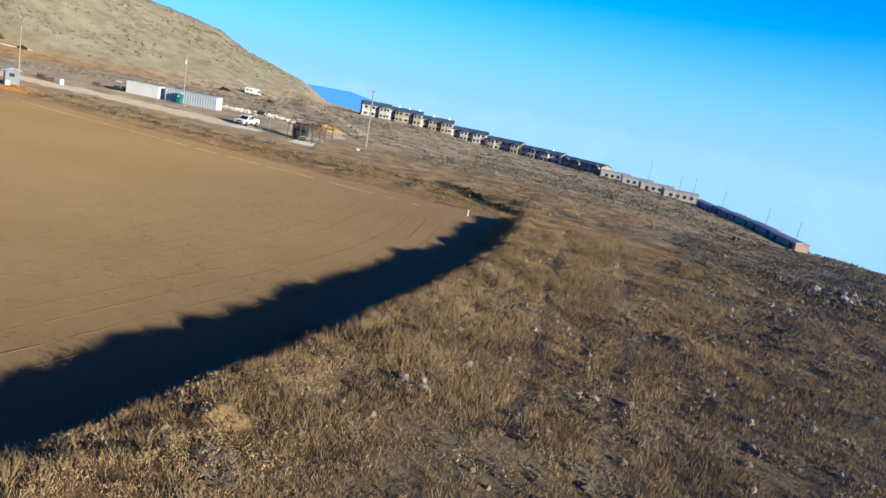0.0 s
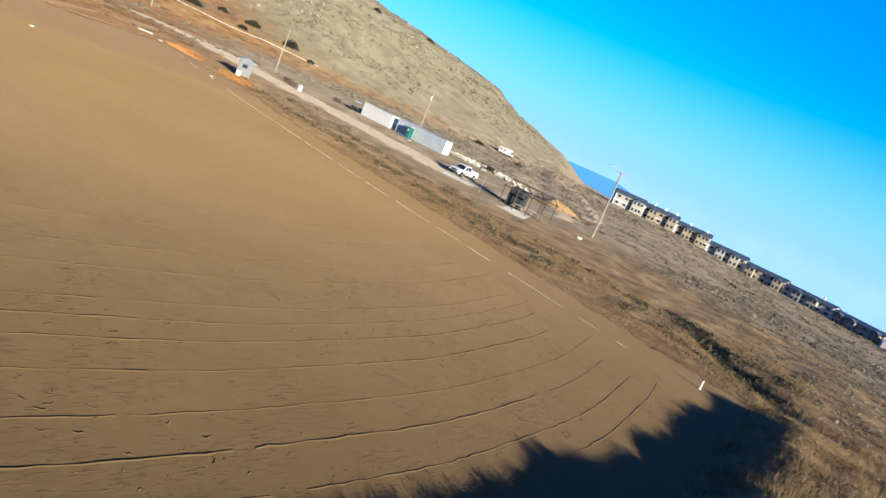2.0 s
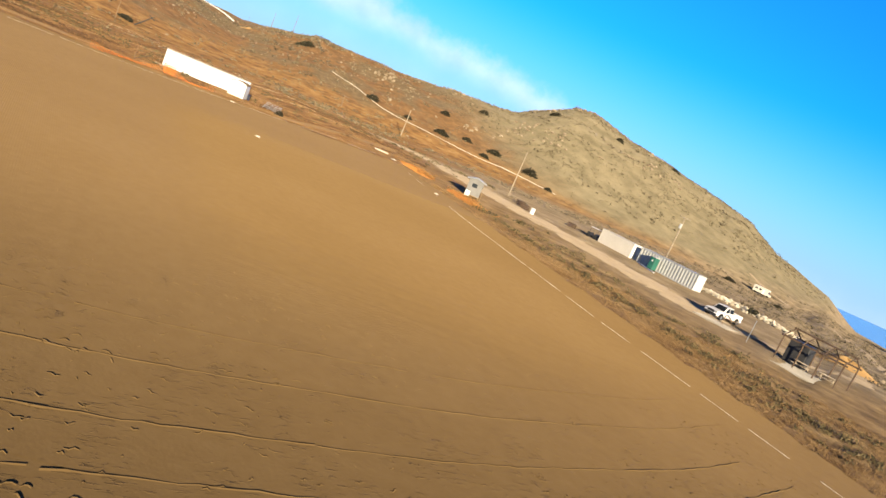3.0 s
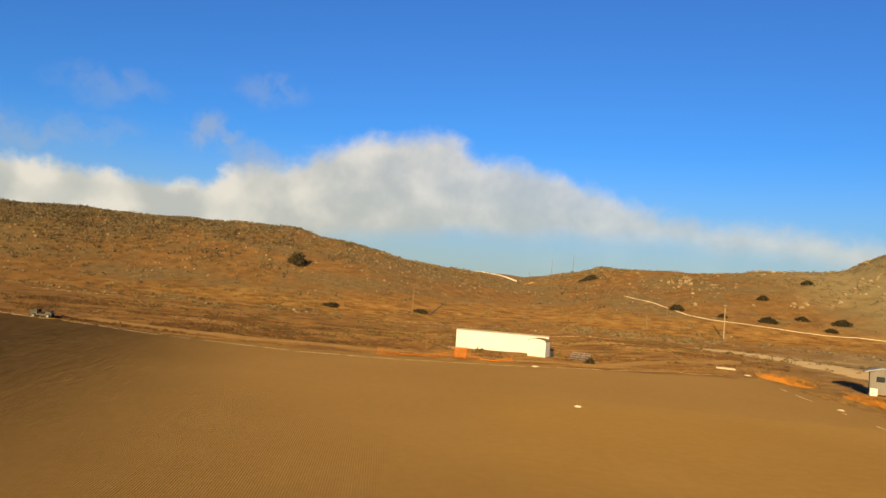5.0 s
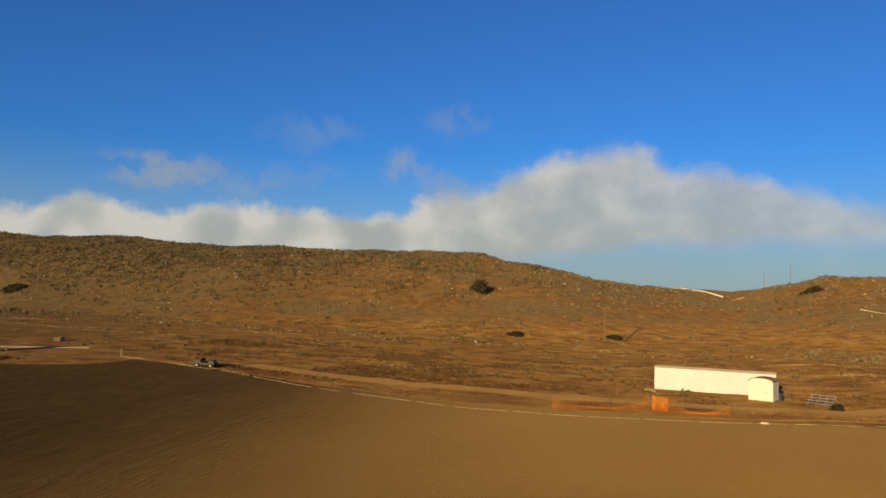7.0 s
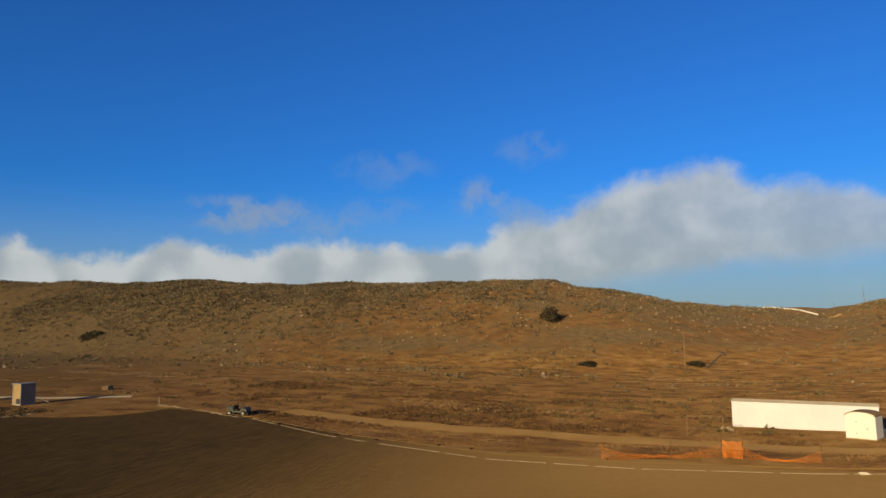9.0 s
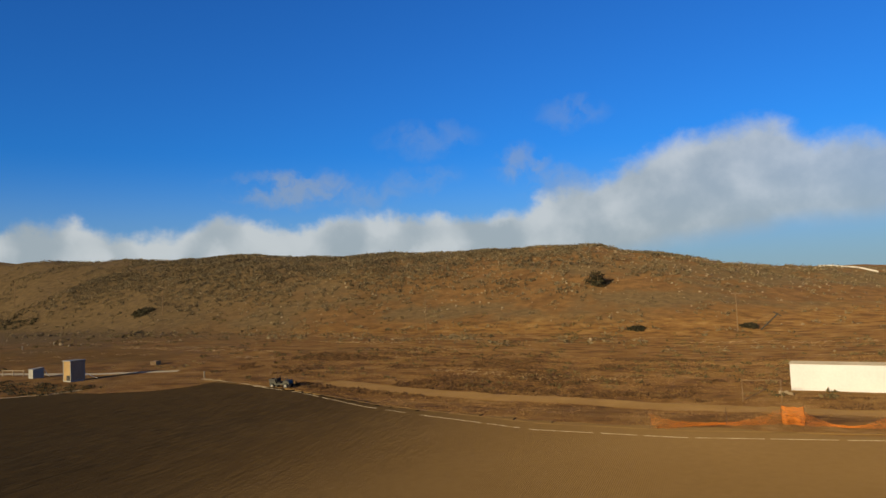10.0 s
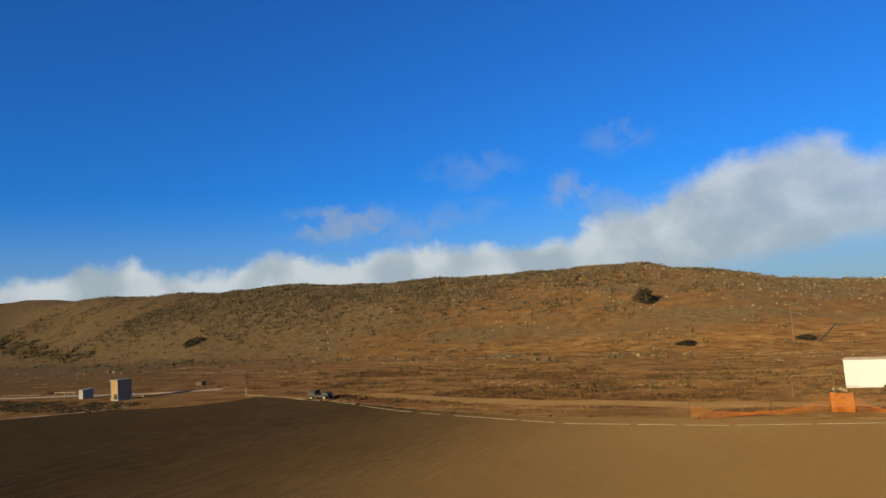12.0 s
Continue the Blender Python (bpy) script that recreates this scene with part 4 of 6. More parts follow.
# ---- small utility vehicle at the edge of the field ----
atv = thing("utility_atv", -17.4, -91.0, 96, "small grey-green open utility vehicle parked on dirt", "utility vehicle")
OLIVE = material("olive_paint", [(0.03, 0.034, 0.03), (0.055, 0.06, 0.052)], 1.0, 0.45, 0)
bd = B()
prism(bd, [(-1.35, 0.42), (1.35, 0.42), (1.42, 0.62), (1.3, 0.86), (0.62, 0.94), (0.5, 0.62), (-0.45, 0.6), (-0.5, 0.86), (-1.4, 0.86)], "y", -0.55, 0.55)
part("body", bd, OLIVE, atv)
bed = B()
for s in (((-0.95, 0, 0.9), (0.95, 1.2, 0.05)), ((-1.42, 0, 1.03), (0.05, 1.2, 0.28)), ((-0.5, 0, 1.03), (0.05, 1.2, 0.28)), ((-0.95, 0.6, 1.03), (0.95, 0.05, 0.28)), ((-0.95, -0.6, 1.03), (0.95, 0.05, 0.28))):
    box(bed, *s)
part("cargo_bed", bed, DARK, atv)
st = B()
box(st, (-0.1, 0, 0.72), (0.5, 1.0, 0.16), bevel=0.04)
box(st, (-0.38, 0, 1.02), (0.12, 1.0, 0.5), bevel=0.04)
part("seat", st, RUBBER, atv)
part("steering_column", bar(B(), (0.62, 0.25, 0.8), (0.35, 0.25, 1.12), 0.025, n=6), DARK, atv)
whl = part("steering_wheel", bar(B(), (0.36, 0.25, 1.10), (0.34, 0.25, 1.14), 0.17, n=12), DARK, atv)
part("windscreen_frame", bar(B(), (0.66, -0.5, 0.9), (0.42, -0.5, 1.55), 0.03, n=6), DARK, atv)
part("windscreen_frame", bar(B(), (0.66, 0.5, 0.9), (0.42, 0.5, 1.55), 0.03, n=6), DARK, atv)
part("front_rack", box(B(), (1.05, 0, 1.0), (0.6, 0.95, 0.06), bevel=0.02), DARK, atv)
for x in (-0.95, 0.98):
    for y in (-0.6, 0.6):
        w = part("wheel", bar(B(), (x, y - 0.13, 0.32), (x, y + 0.13, 0.32), 0.32, n=16), RUBBER, atv)
        part("rim", bar(B(), (x, y - 0.14, 0.32), (x, y + 0.14, 0.32), 0.16, n=10), GREYPAINT, w)

# ---- boxes by the far corner ----
hutch = thing("plywood_shed", -15.2, -126.2, -10, "tall plywood box shed with a flat roof", "shed", sink=0.05)
hb = B()
box(hb, (0, 0, 1.5), (2.0, 2.0, 2.9), bevel=0.01)
part("wall", hb, WOOD, hutch)
part("roof", box(B(), (0, 0, 3.0), (2.3, 2.3, 0.12), bevel=0.02), GREYPAINT, hutch)
part("trim", box(B(), (-0.98, 0.98, 1.5), (0.14, 0.14, 2.9)), GREYPAINT, hutch)
part("trim", box(B(), (0.98, -0.98, 1.5), (0.14, 0.14, 2.9)), GREYPAINT, hutch)
# added panel: gives this face its shade as a colour
part("shade_panel", box(B(), (0, 1.02, 1.45), (1.8, 0.05, 2.7), bevel=0.01), BROWNWALL, hutch, "brown panel for the side in shade")
part("trim", box(B(), (0.98, 0.98, 1.5), (0.14, 0.14, 2.9)), GREYPAINT, hutch)
part("hatch", box(B(), (1.02, 0.35, 0.5), (0.05, 0.9, 0.9)), DARK, hutch)
part("skirt", box(B(), (0, 0, 0.1), (2.12, 2.12, 0.25)), GREYPAINT, hutch)
ramp = thing("white_board", -17.0, -125.0, 143, "long white board leaning down to the ground", "board")
part("plank", box(B(), (0, 0, 0.55), (2.0, 0.25, 0.06), tilt=(0, 26)), WHITE, ramp)
part("prop", bar(B(), (-0.85, 0, 0), (-0.85, 0, 0.92), 0.04, n=6), WOOD, ramp)
bin_ = thing("grey_bin", -16.6, -136.4, -10, "low grey metal bin with a slanted lid", "bin")
bb = B()
prism(bb, [(-0.8, 0), (0.8, 0), (0.8, 1.3), (-0.8, 1.5)], "y", -0.7, 0.7)
part("body", bb, GREYPAINT, bin_)
part("lid", box(B(), (0.0, 0, 1.44), (1.72, 1.5, 0.07), tilt=(0, 7)), GREYPAINT, bin_)
part("side_arm", bar(B(), (-0.8, 0.6, 1.4), (-1.5, 0.9, 0.05), 0.05, n=6), STEEL, bin_)
for x, y, r, tall, mat in ((-17.8, -143.6, 92, 0.85, POLE), (-18.8, -154.5, 92, 0.42, DARKPOLE), (-19.6, -161.5, 92, 0.42, DARKPOLE)):
    rail = thing("low_rail", x, y, r, "low pale wooden rail frame on thin posts" if tall > 0.5 else "very low dark wooden rail beside the path", "rail", "low rails by the path")
    part("top_rail", box(B(), (0, 0, tall), (5.2, 0.12, 0.12), bevel=0.015), mat, rail)
    for q in (-2.4, 0, 2.4):
        part("post", box(B(), (q, 0, tall / 2), (0.12, 0.12, tall)), mat, rail)
debris = thing("wooden_crate", -35.0, -131.5, 20, "brown wooden crate lying on the dry flat", "crate", sink=0.03)
cr = B()
for z in (0.12, 0.36, 0.6):
    box(cr, (0, -0.5, z), (1.8, 0.04, 0.18))
    box(cr, (0, 0.5, z), (1.8, 0.04, 0.18))
part("slats", cr, WOOD, debris)
part("filling", box(B(), (0, 0, 0.33), (1.76, 0.95, 0.64), bevel=0.02), DARKPOLE, debris)
for x, y in ((-70, -205), (-58, -200), (-22.4, -108.5)):
    mk = thing("marker_post", x, y, 0, "short pale marker post", "marker post", "marker posts")
    part("post", box(B(), (0, 0, 0.35), (0.16, 0.16, 0.9), bevel=0.02), CONCRETE, mk)
    part("cap", box(B(), (0, 0, 0.82), (0.2, 0.2, 0.06)), CONCRETE, mk)
fp = thing("foul_post", 98.0, -0.2, 0, "short white foul post at the corner of the field", "post", z=0.0)
part("post", box(B(), (0, 0, 0.32), (0.1, 0.1, 0.7), bevel=0.02), WHITE, fp)
part("foot", box(B(), (0, 0, 0.04), (0.2, 0.2, 0.08), bevel=0.02), WHITE, fp)


# ---- announcer's booth and the things along the track ----
BOOTHGREY = material("weathered_grey_paint", [(0.15, 0.148, 0.142), (0.23, 0.226, 0.215)], 0.8, 0.7, 0.1)
booth = thing("booth", 4.4, 12.4, 62, "grey scorer's booth with a white overhanging roof", "booth", sink=0.05)
part("wall", box(B(), (0, 0, 1.5), (2.5, 2.3, 2.4), bevel=0.01), BOOTHGREY, booth)
part("floor_frame", box(B(), (0, 0, 0.32), (2.6, 2.4, 0.12)), WOOD, booth)
for x in (-1.2, 1.2):
    for y in (-1.1, 1.1):
        part("leg", box(B(), (x, y, 0.2), (0.14, 0.14, 0.4)), WOOD, booth)
rb = B()
prism(rb, [(-1.75, 2.72), (0, 3.22), (1.75, 2.72), (1.75, 2.82), (0, 3.33), (-1.75, 2.82)], "y", -1.5, 1.5)
part("roof", rb, PALEGREY, booth)
gb = B()
prism(gb, [(-1.3, 2.7), (1.3, 2.7), (0, 3.2)], "y", -1.18, 1.18)
part("gable", gb, BOOTHGREY, booth)
part("opening", box(B(), (-0.1, -1.17, 2.0), (0.9, 0.04, 0.6)), GLASSY, booth)
part("opening", box(B(), (1.27, 0.2, 2.0), (0.04, 0.8, 0.6)), GLASSY, booth)
part("kick_panel", box(B(), (-0.8, -1.35, 0.5), (0.8, 0.12, 0.9), bevel=0.02), WHITE, booth)
part("handrail", bar(B(), (1.6, -1.6, 0.0), (1.6, -1.6, 1.3), 0.04, n=6), WOOD, booth)
booth.scale = (0.9, 0.9, 0.94)

drum = thing("white_drum", -5.5, 29.8, 0, "white plastic drum beside the track", "drum")
dd = B()
bar(dd, (0, 0, 0), (0, 0, 1.0), 0.42, 0.40, n=16)
part("drum_body", dd, WHITE, drum)
part("lid", bar(B(), (0, 0, 1.0), (0, 0, 1.06), 0.43, n=16), WHITE, drum)
for x, y, rz in ((-16.5, 33.5, 10), (-11.0, 31.5, 40), (-11.5, 43.0, 25)):
    pal = thing("pallet_stack", x, y, rz, "small dark stack of wooden pallets", "pallets", "pallets by the track")
    for k in range(3):
        bm = B()
        for q in range(5):
            box(bm, (-0.5 + 0.25 * q, 0, 0.22 + 0.3 * k), (0.16, 1.3, 0.04))
        for q in (-0.55, 0, 0.55):
            box(bm, (0, q, 0.1 + 0.3 * k), (1.3, 0.12, 0.2))
        part("pallet", bm, RUST, pal)


def container(x, y, rz, mat, label, ribs=True, L=12.19, Wd=2.44, Hh=2.7):
    """A freight container along its local x, corrugated sides, frame and doors at the +x end."""
    c = thing("freight_container", x, y, rz, label, "container", "containers beside the track", sink=0.02)
    for side in (-1, 1):
        pts = []
        n = 20 if ribs else 2
        for k in range(n):
            x0 = -L / 2 + 0.1 + (L - 0.2) * k / n
            w = (L - 0.2) / n
            for q, dep in ((0.0, 0), (0.28, 0), (0.5, 0.07 if ribs else 0.0), (0.78, 0.07 if ribs else 0.0)):
                pts.append((x0 + q * w, side * (Wd / 2 - 0.02 - dep)))
        pts.append((L / 2 - 0.1, side * (Wd / 2 - 0.02)))
        bm = B()
        a = [bm.verts.new((u, v, 0.16)) for u, v in pts]
        b = [bm.verts.new((u, v, Hh - 0.1)) for u, v in pts]
        for k in range(len(pts) - 1):
            bm.faces.new((a[k], a[k + 1], b[k + 1], b[k]))
        part("side_wall", bm, mat, c)
    part("roof", box(B(), (0, 0, Hh - 0.05), (L - 0.1, Wd - 0.06, 0.05)), mat, c)
    part("floor", box(B(), (0, 0, 0.12), (L - 0.1, Wd - 0.06, 0.08)), DARK, c)
    part("front_wall", box(B(), (-L / 2 + 0.04, 0, Hh / 2), (0.06, Wd - 0.1, Hh - 0.2)), mat, c)
    for y_ in (-1, 1):
        d = part("door", box(B(), (L / 2 - 0.05, y_ * (Wd / 4 - 0.01), Hh / 2), (0.06, Wd / 2 - 0.09, Hh - 0.25), bevel=0.01), WHITE, c)
        for q in (-0.25, 0.25):
            part("locking_bar", bar(B(), (L / 2 + 0.0, y_ * Wd / 4 + q, 0.2), (L / 2 + 0.0, y_ * Wd / 4 + q, Hh - 0.2), 0.02, n=6), STEEL, d)
    fr = B()
    for sx_ in (-1, 1):
        for sy_ in (-1, 1):
            box(fr, (sx_ * (L / 2 - 0.08), sy_ * (Wd / 2 - 0.08), Hh / 2), (0.16, 0.16, Hh), bevel=0.01)
        box(fr, (sx_ * (L / 2 - 0.08), 0, Hh - 0.07), (0.15, Wd - 0.1, 0.14))
        box(fr, (sx_ * (L / 2 - 0.08), 0, 0.08), (0.15, Wd - 0.1, 0.16))
    for sy_ in (-1, 1):
        box(fr, (0, sy_ * (Wd / 2 - 0.06), 0.08), (L - 0.1, 0.12, 0.16))
        box(fr, (0, sy_ * (Wd / 2 - 0.05), Hh - 0.05), (L - 0.1, 0.09, 0.1))
    part("frame", fr, mat, c)
    return c


container(0.4, 45.6, 12, OFFWHITE, "smooth off-white freight container with bright doors", ribs=False, L=7.8, Hh=2.6)
container(11.8, 48.1, 12, PALEGREY, "pale grey corrugated freight container with white doors")

toilet = thing("portable_toilet", 10.4, 45.5, 12, "green portable toilet with a pale roof", "portable toilet")
tb = B()
box(tb, (0, 0, 1.1), (1.1, 1.1, 2.1), bevel=0.04)
part("cabin", tb, GREENP, toilet)
tr = B()
prism(tr, [(-0.6, 2.12), (0.6, 2.12), (0.4, 2.32), (-0.4, 2.32)], "y", -0.6, 0.6)
part("roof", tr, PALEGREY, toilet)
td = part("door", box(B(), (0, -0.57, 1.1), (0.8, 0.05, 1.9), bevel=0.02), GREENP, toilet)
part("sign", box(B(), (0.05, -0.6, 1.55), (0.3, 0.02, 0.3)), WHITE, td)
part("door_handle", box(B(), (0.32, -0.61, 1.0), (0.05, 0.05, 0.18)), DARK, td)
part("skid", box(B(), (0, 0, 0.04), (1.15, 1.15, 0.1)), DARK, toilet)

cart = thing("utility_cart", -5.4, 44.0, 200, "dark utility cart with a pale canopy", "cart")
part("body", prism(B(), [(-1.2, 0.35), (1.2, 0.35), (1.15, 0.9), (0.5, 0.95), (0.4, 0.6), (-0.5, 0.6), (-0.55, 1.0), (-1.2, 1.0)], "y", -0.6, 0.6), DARK, cart)
part("canopy", box(B(), (-0.1, 0, 1.95), (1.9, 1.35, 0.08), bevel=0.03), WHITE, cart)
for x in (-0.95, 0.7):
    for y in (-0.6, 0.6):
        part("canopy_post", bar(B(), (x, y, 0.9), (x, y, 1.92), 0.03, n=6), DARK, cart)
for x in (-0.8, 0.8):
    for y in (-0.6, 0.6):
        part("wheel", bar(B(), (x, y - 0.11, 0.28), (x, y + 0.11, 0.28), 0.28, n=12), RUBBER, cart)


# ---- pickup truck ----
def pickup(x, y, rz):
    t = thing("pickup_truck", x, y, rz, "white pickup truck parked on the dusty track", "truck")
    bm = B()
    prism(bm, [(-2.75, 0.45), (2.7, 0.42), (2.78, 0.62), (2.72, 0.98), (2.45, 1.08), (1.35, 1.13), (-2.75, 1.13)], "y", -0.96, 0.96)
    bmesh.ops.bevel(bm, geom=list(bm.edges), offset=0.03, segments=1, affect="EDGES")
    body = part("body", bm, WHITE, t)
    cab = B()
    lo, hi = [(-0.75, 1.10), (1.4, 1.10)], [(0.75, 1.83), (-0.55, 1.85)]
    a = [cab.verts.new((u, v, w)) for v in (-0.93, 0.93) for u, w in lo]
    b = [cab.verts.new((u, v * 0.84, w)) for v in (-0.93, 0.93) for u, w in hi]
    for q in ((a[0], a[1], b[0], b[1]), (a[2], a[3], b[2], b[3]), (a[1], a[3], b[2], b[0]), (a[0], a[2], b[3], b[1]), (b[0], b[1], b[3], b[2]), (a[0], a[1], a[3], a[2])):
        cab.faces.new(q)
    bmesh.ops.bevel(cab, geom=list(cab.edges), offset=0.04, segments=1, affect="EDGES")
    cabin = part("cab", cab, WHITE, t)

    def glass(p):
        bm = B()
        bm.faces.new([bm.verts.new(v) for v in p])
        bmesh.ops.solidify(bm, geom=list(bm.faces), thickness=0.012)
        return bm
    part("windscreen", glass([(1.36, -0.80, 1.17), (1.36, 0.80, 1.17), (0.83, 0.70, 1.75), (0.83, -0.70, 1.75)]), GLASSY, cabin, "dark windscreen")
    part("rear_window", glass([(-0.775, -0.72, 1.25), (-0.775, 0.72, 1.25), (-0.625, 0.66, 1.70), (-0.625, -0.66, 1.70)]), GLASSY, cabin)
    for s in (-1, 1):
        part("side_window", glass([(1.1, s * 0.935, 1.2), (0.35, s * 0.935, 1.2), (0.35, s * 0.83, 1.74), (0.68, s * 0.83, 1.74)]), GLASSY, cabin)
        part("side_window", glass([(0.25, s * 0.935, 1.2), (-0.58, s * 0.935, 1.2), (-0.48, s * 0.83, 1.74), (0.25, s * 0.83, 1.74)]), GLASSY, cabin)
        part("headlight", box(B(), (2.76, s * 0.72, 0.86), (0.06, 0.38, 0.2), bevel=0.02), STEEL, body)
        part("mirror", box(B(), (1.0, s * 1.06, 1.25), (0.1, 0.18, 0.22), bevel=0.02), DARK, cabin)
    part("grille", box(B(), (2.775, 0, 0.82), (0.05, 1.0, 0.3), bevel=0.01), DARK, body)
    part("front_bumper", box(B(), (2.82, 0, 0.52), (0.16, 1.9, 0.22), bevel=0.03), DARK, t)
    part("rear_bumper", box(B(), (-2.83, 0, 0.55), (0.16, 1.9, 0.18), bevel=0.03), STEEL, t)
    bed = B()
    box(bed, (-1.75, 0, 1.142), (1.8, 1.7, 0.02))
    part("cargo_bed", bed, DARK, t)
    for s in (-1, 1):
        part("bed_rail", box(B(), (-1.77, s * 0.91, 1.2), (1.95, 0.09, 0.16), bevel=0.02), WHITE, t)
    part("tailgate", box(B(), (-2.72, 0, 1.2), (0.07, 1.75, 0.16), bevel=0.02), WHITE, t)
    for wx in (-1.75, 1.75):
        for s in (-1, 1):
            w = part("wheel", bar(B(), (wx, s * 0.98 - 0.13, 0.39), (wx, s * 0.98 + 0.13, 0.39), 0.39, n=18), RUBBER, t)
            part("rim", bar(B(), (wx, s * 0.98 - 0.14, 0.39), (wx, s * 0.98 + 0.14, 0.39), 0.22, n=12), STEEL, w)
            part("wheel_arch", bar(B(), (wx, s * 0.90 - 0.07, 0.42), (wx, s * 0.90 + 0.07, 0.42), 0.47, n=18), DARK, body)
    return t


pickup(37.6, 34.9, 279)
pad = thing("concrete_pad", 41.5, 30.0, 15, "pale concrete pad flush with the dusty ground", "slab", sink=0.05)
part("slab", box(B(), (0, 0, 0.05), (4.6, 3.0, 0.24), bevel=0.02), CONCRETE, pad)
saw = thing("sawhorse", 42.3, 31.2, 40, "dark wooden sawhorse with crossed legs", "sawhorse", z=H(41.5, 30.0) + 0.11)
part("beam", box(B(), (0, 0, 0.85), (1.6, 0.12, 0.1), bevel=0.01), DARKPOLE, saw)
for q in (-0.7, 0.7):
    for s in (-1, 1):
        part("leg", bar(B(), (q, s * 0.5, 0.0), (q, -s * 0.25, 1.1), 0.04, n=6), DARKPOLE, saw)
plank = thing("white_plank", 11.0, 43.9, -18, "long white plank lying before the containers", "plank")
part("board", box(B(), (0, 0, 0.1), (7.5, 0.3, 0.12), bevel=0.01), WHITE, plank)
for q in (-3, 0, 3):
    part("bearer", box(B(), (q, 0, 0.02), (0.12, 0.6, 0.1)), POLE, plank)

# ---- roofless picnic shelter ----
shelter = thing("picnic_shelter_frame", 53.2, 32.9, 16, "bare rusty frame of a picnic shelter on a slab", "shelter", sink=0.02)
part("slab", box(B(), (1.2, -2.4, 0.06), (10.0, 6.0, 0.34), bevel=0.03), CONCRETE, shelter, "pale concrete slab")
for x in (-3.3, -1.1, 1.1, 3.3):
    for y in (-2.1, 2.1):
        part("post", bar(B(), (x, y, 0.1), (x, y, 2.9), 0.085, n=8), RUST, shelter)
for y in (-2.1, 2.1):
    part("eave_beam", box(B(), (0, y, 2.95), (7.2, 0.14, 0.18)), RUST, shelter)
part("ridge_beam", box(B(), (0, 0, 4.0), (7.0, 0.14, 0.18)), RUST, shelter)
for x in (-3.3, -1.1, 1.1, 3.3):
    bm = B()
    bar(bm, (x, -2.5, 2.9), (x, 0, 4.0), 0.07, n=6)
    bar(bm, (x, 2.5, 2.9), (x, 0, 4.0), 0.07, n=6)
    part("rafter", bm, RUST, shelter)
part("windbreak", box(B(), (-2.2, 0.9, 1.55), (2.3, 1.7, 2.7), bevel=0.05), DARK, shelter, "dark tarpaulin-covered stack")
for q, (x, y) in enumerate(((0.2, -0.2), (2.9, 0.2))):
    tbl = thing("picnic_table", 52.0 + x * math.cos(0.28) - y * math.sin(0.28), 32.6 + x * math.sin(0.28) + y * math.cos(0.28), 16 + 8 * q, "weathered wooden picnic table under the frame", "picnic table", "picnic tables", z=H(52.6, 31.0) + 0.10)
    part("tabletop", box(B(), (0, 0, 0.74), (1.8, 0.75, 0.06), bevel=0.01), POLE, tbl)
    for s in (-1, 1):
        part("bench", box(B(), (0, s * 0.65, 0.44), (1.8, 0.26, 0.05), bevel=0.01), POLE, tbl)
        lg = B()
        bar(lg, (s * 0.65, -0.6, 0.02), (s * 0.65, 0.25, 0.72), 0.04, n=6)
        bar(lg, (s * 0.65, 0.6, 0.02), (s * 0.65, -0.25, 0.72), 0.04, n=6)
        box(lg, (s * 0.65, 0, 0.42), (0.06, 1.4, 0.08))
        part("leg_frame", lg, POLE, tbl)
lone = thing("signpost", 47.6, 28.8, 0, "thin bare metal post beside the shelter", "post")
part("post", bar(B(), (0, 0, -0.1), (0, 0, 2.6), 0.045, n=6), STEEL, lone)
part("cap", bar(B(), (0, 0, 2.6), (0, 0, 2.66), 0.06, n=6), STEEL, lone)
box_ = thing("white_box", 60.8, 36.8, 20, "small white box lying in dry grass", "box")
part("body", box(B(), (0, 0, 0.15), (0.6, 0.4, 0.3), bevel=0.04), OFFWHITE, box_)
part("lid", box(B(), (0, 0, 0.32), (0.64, 0.44, 0.05), bevel=0.02), OFFWHITE, box_)

for k in range(22):
    rb_ = np.random.default_rng(300 + k)
    v, f = stones(np.array([0.0]), np.array([0.0]), np.array([rb_.uniform(0.18, 0.5)]), rb_)
    v = np.array(v) - [0, 0, float(surface(0.0, 0.0))]
    r = mesh_from("boulder", v.tolist(), f, RUBBLE)
    x, y = 134.5 + rb_.normal(0, 1.9), -1.8 + rb_.normal(0, 1.3)
    r.matrix_world = pose(x, y, H(x, y), 0, 0, rb_.uniform(0, 360))
    tagged(r, "pale boulder in a loose heap on the scrub plain", "rock", "boulders on the scrub plain")

for k, (x, y, q) in enumerate(((115.4, -42.6, 0.42), (115.0, -43.2, 0.26), (117.8, -18.9, 0.45), (116.6, -21.6, 0.24), (113.2, -25.8, 0.25), (119.8, -16.2, 0.3), (121.5, -24.0, 0.28), (126.4, -20.0, 0.33), (129.0, -13.5, 0.4), (131.2, -9.0, 0.36))):
    rb_ = np.random.default_rng(700 + k)
    v, f = stones(np.array([0.0]), np.array([0.0]), np.array([0.7 * q]), rb_)
    v = np.array(v) - [0, 0, float(surface(0.0, 0.0))]
    r = mesh_from("boulder", v.tolist(), f, ROCK)
    r.matrix_world = pose(x, y, H(x, y) + 0.02, 0, 0, rb_.uniform(0, 360))
    tagged(r, "pale sandstone boulder among dry grass on the berm", "rock", "boulders on the berm")


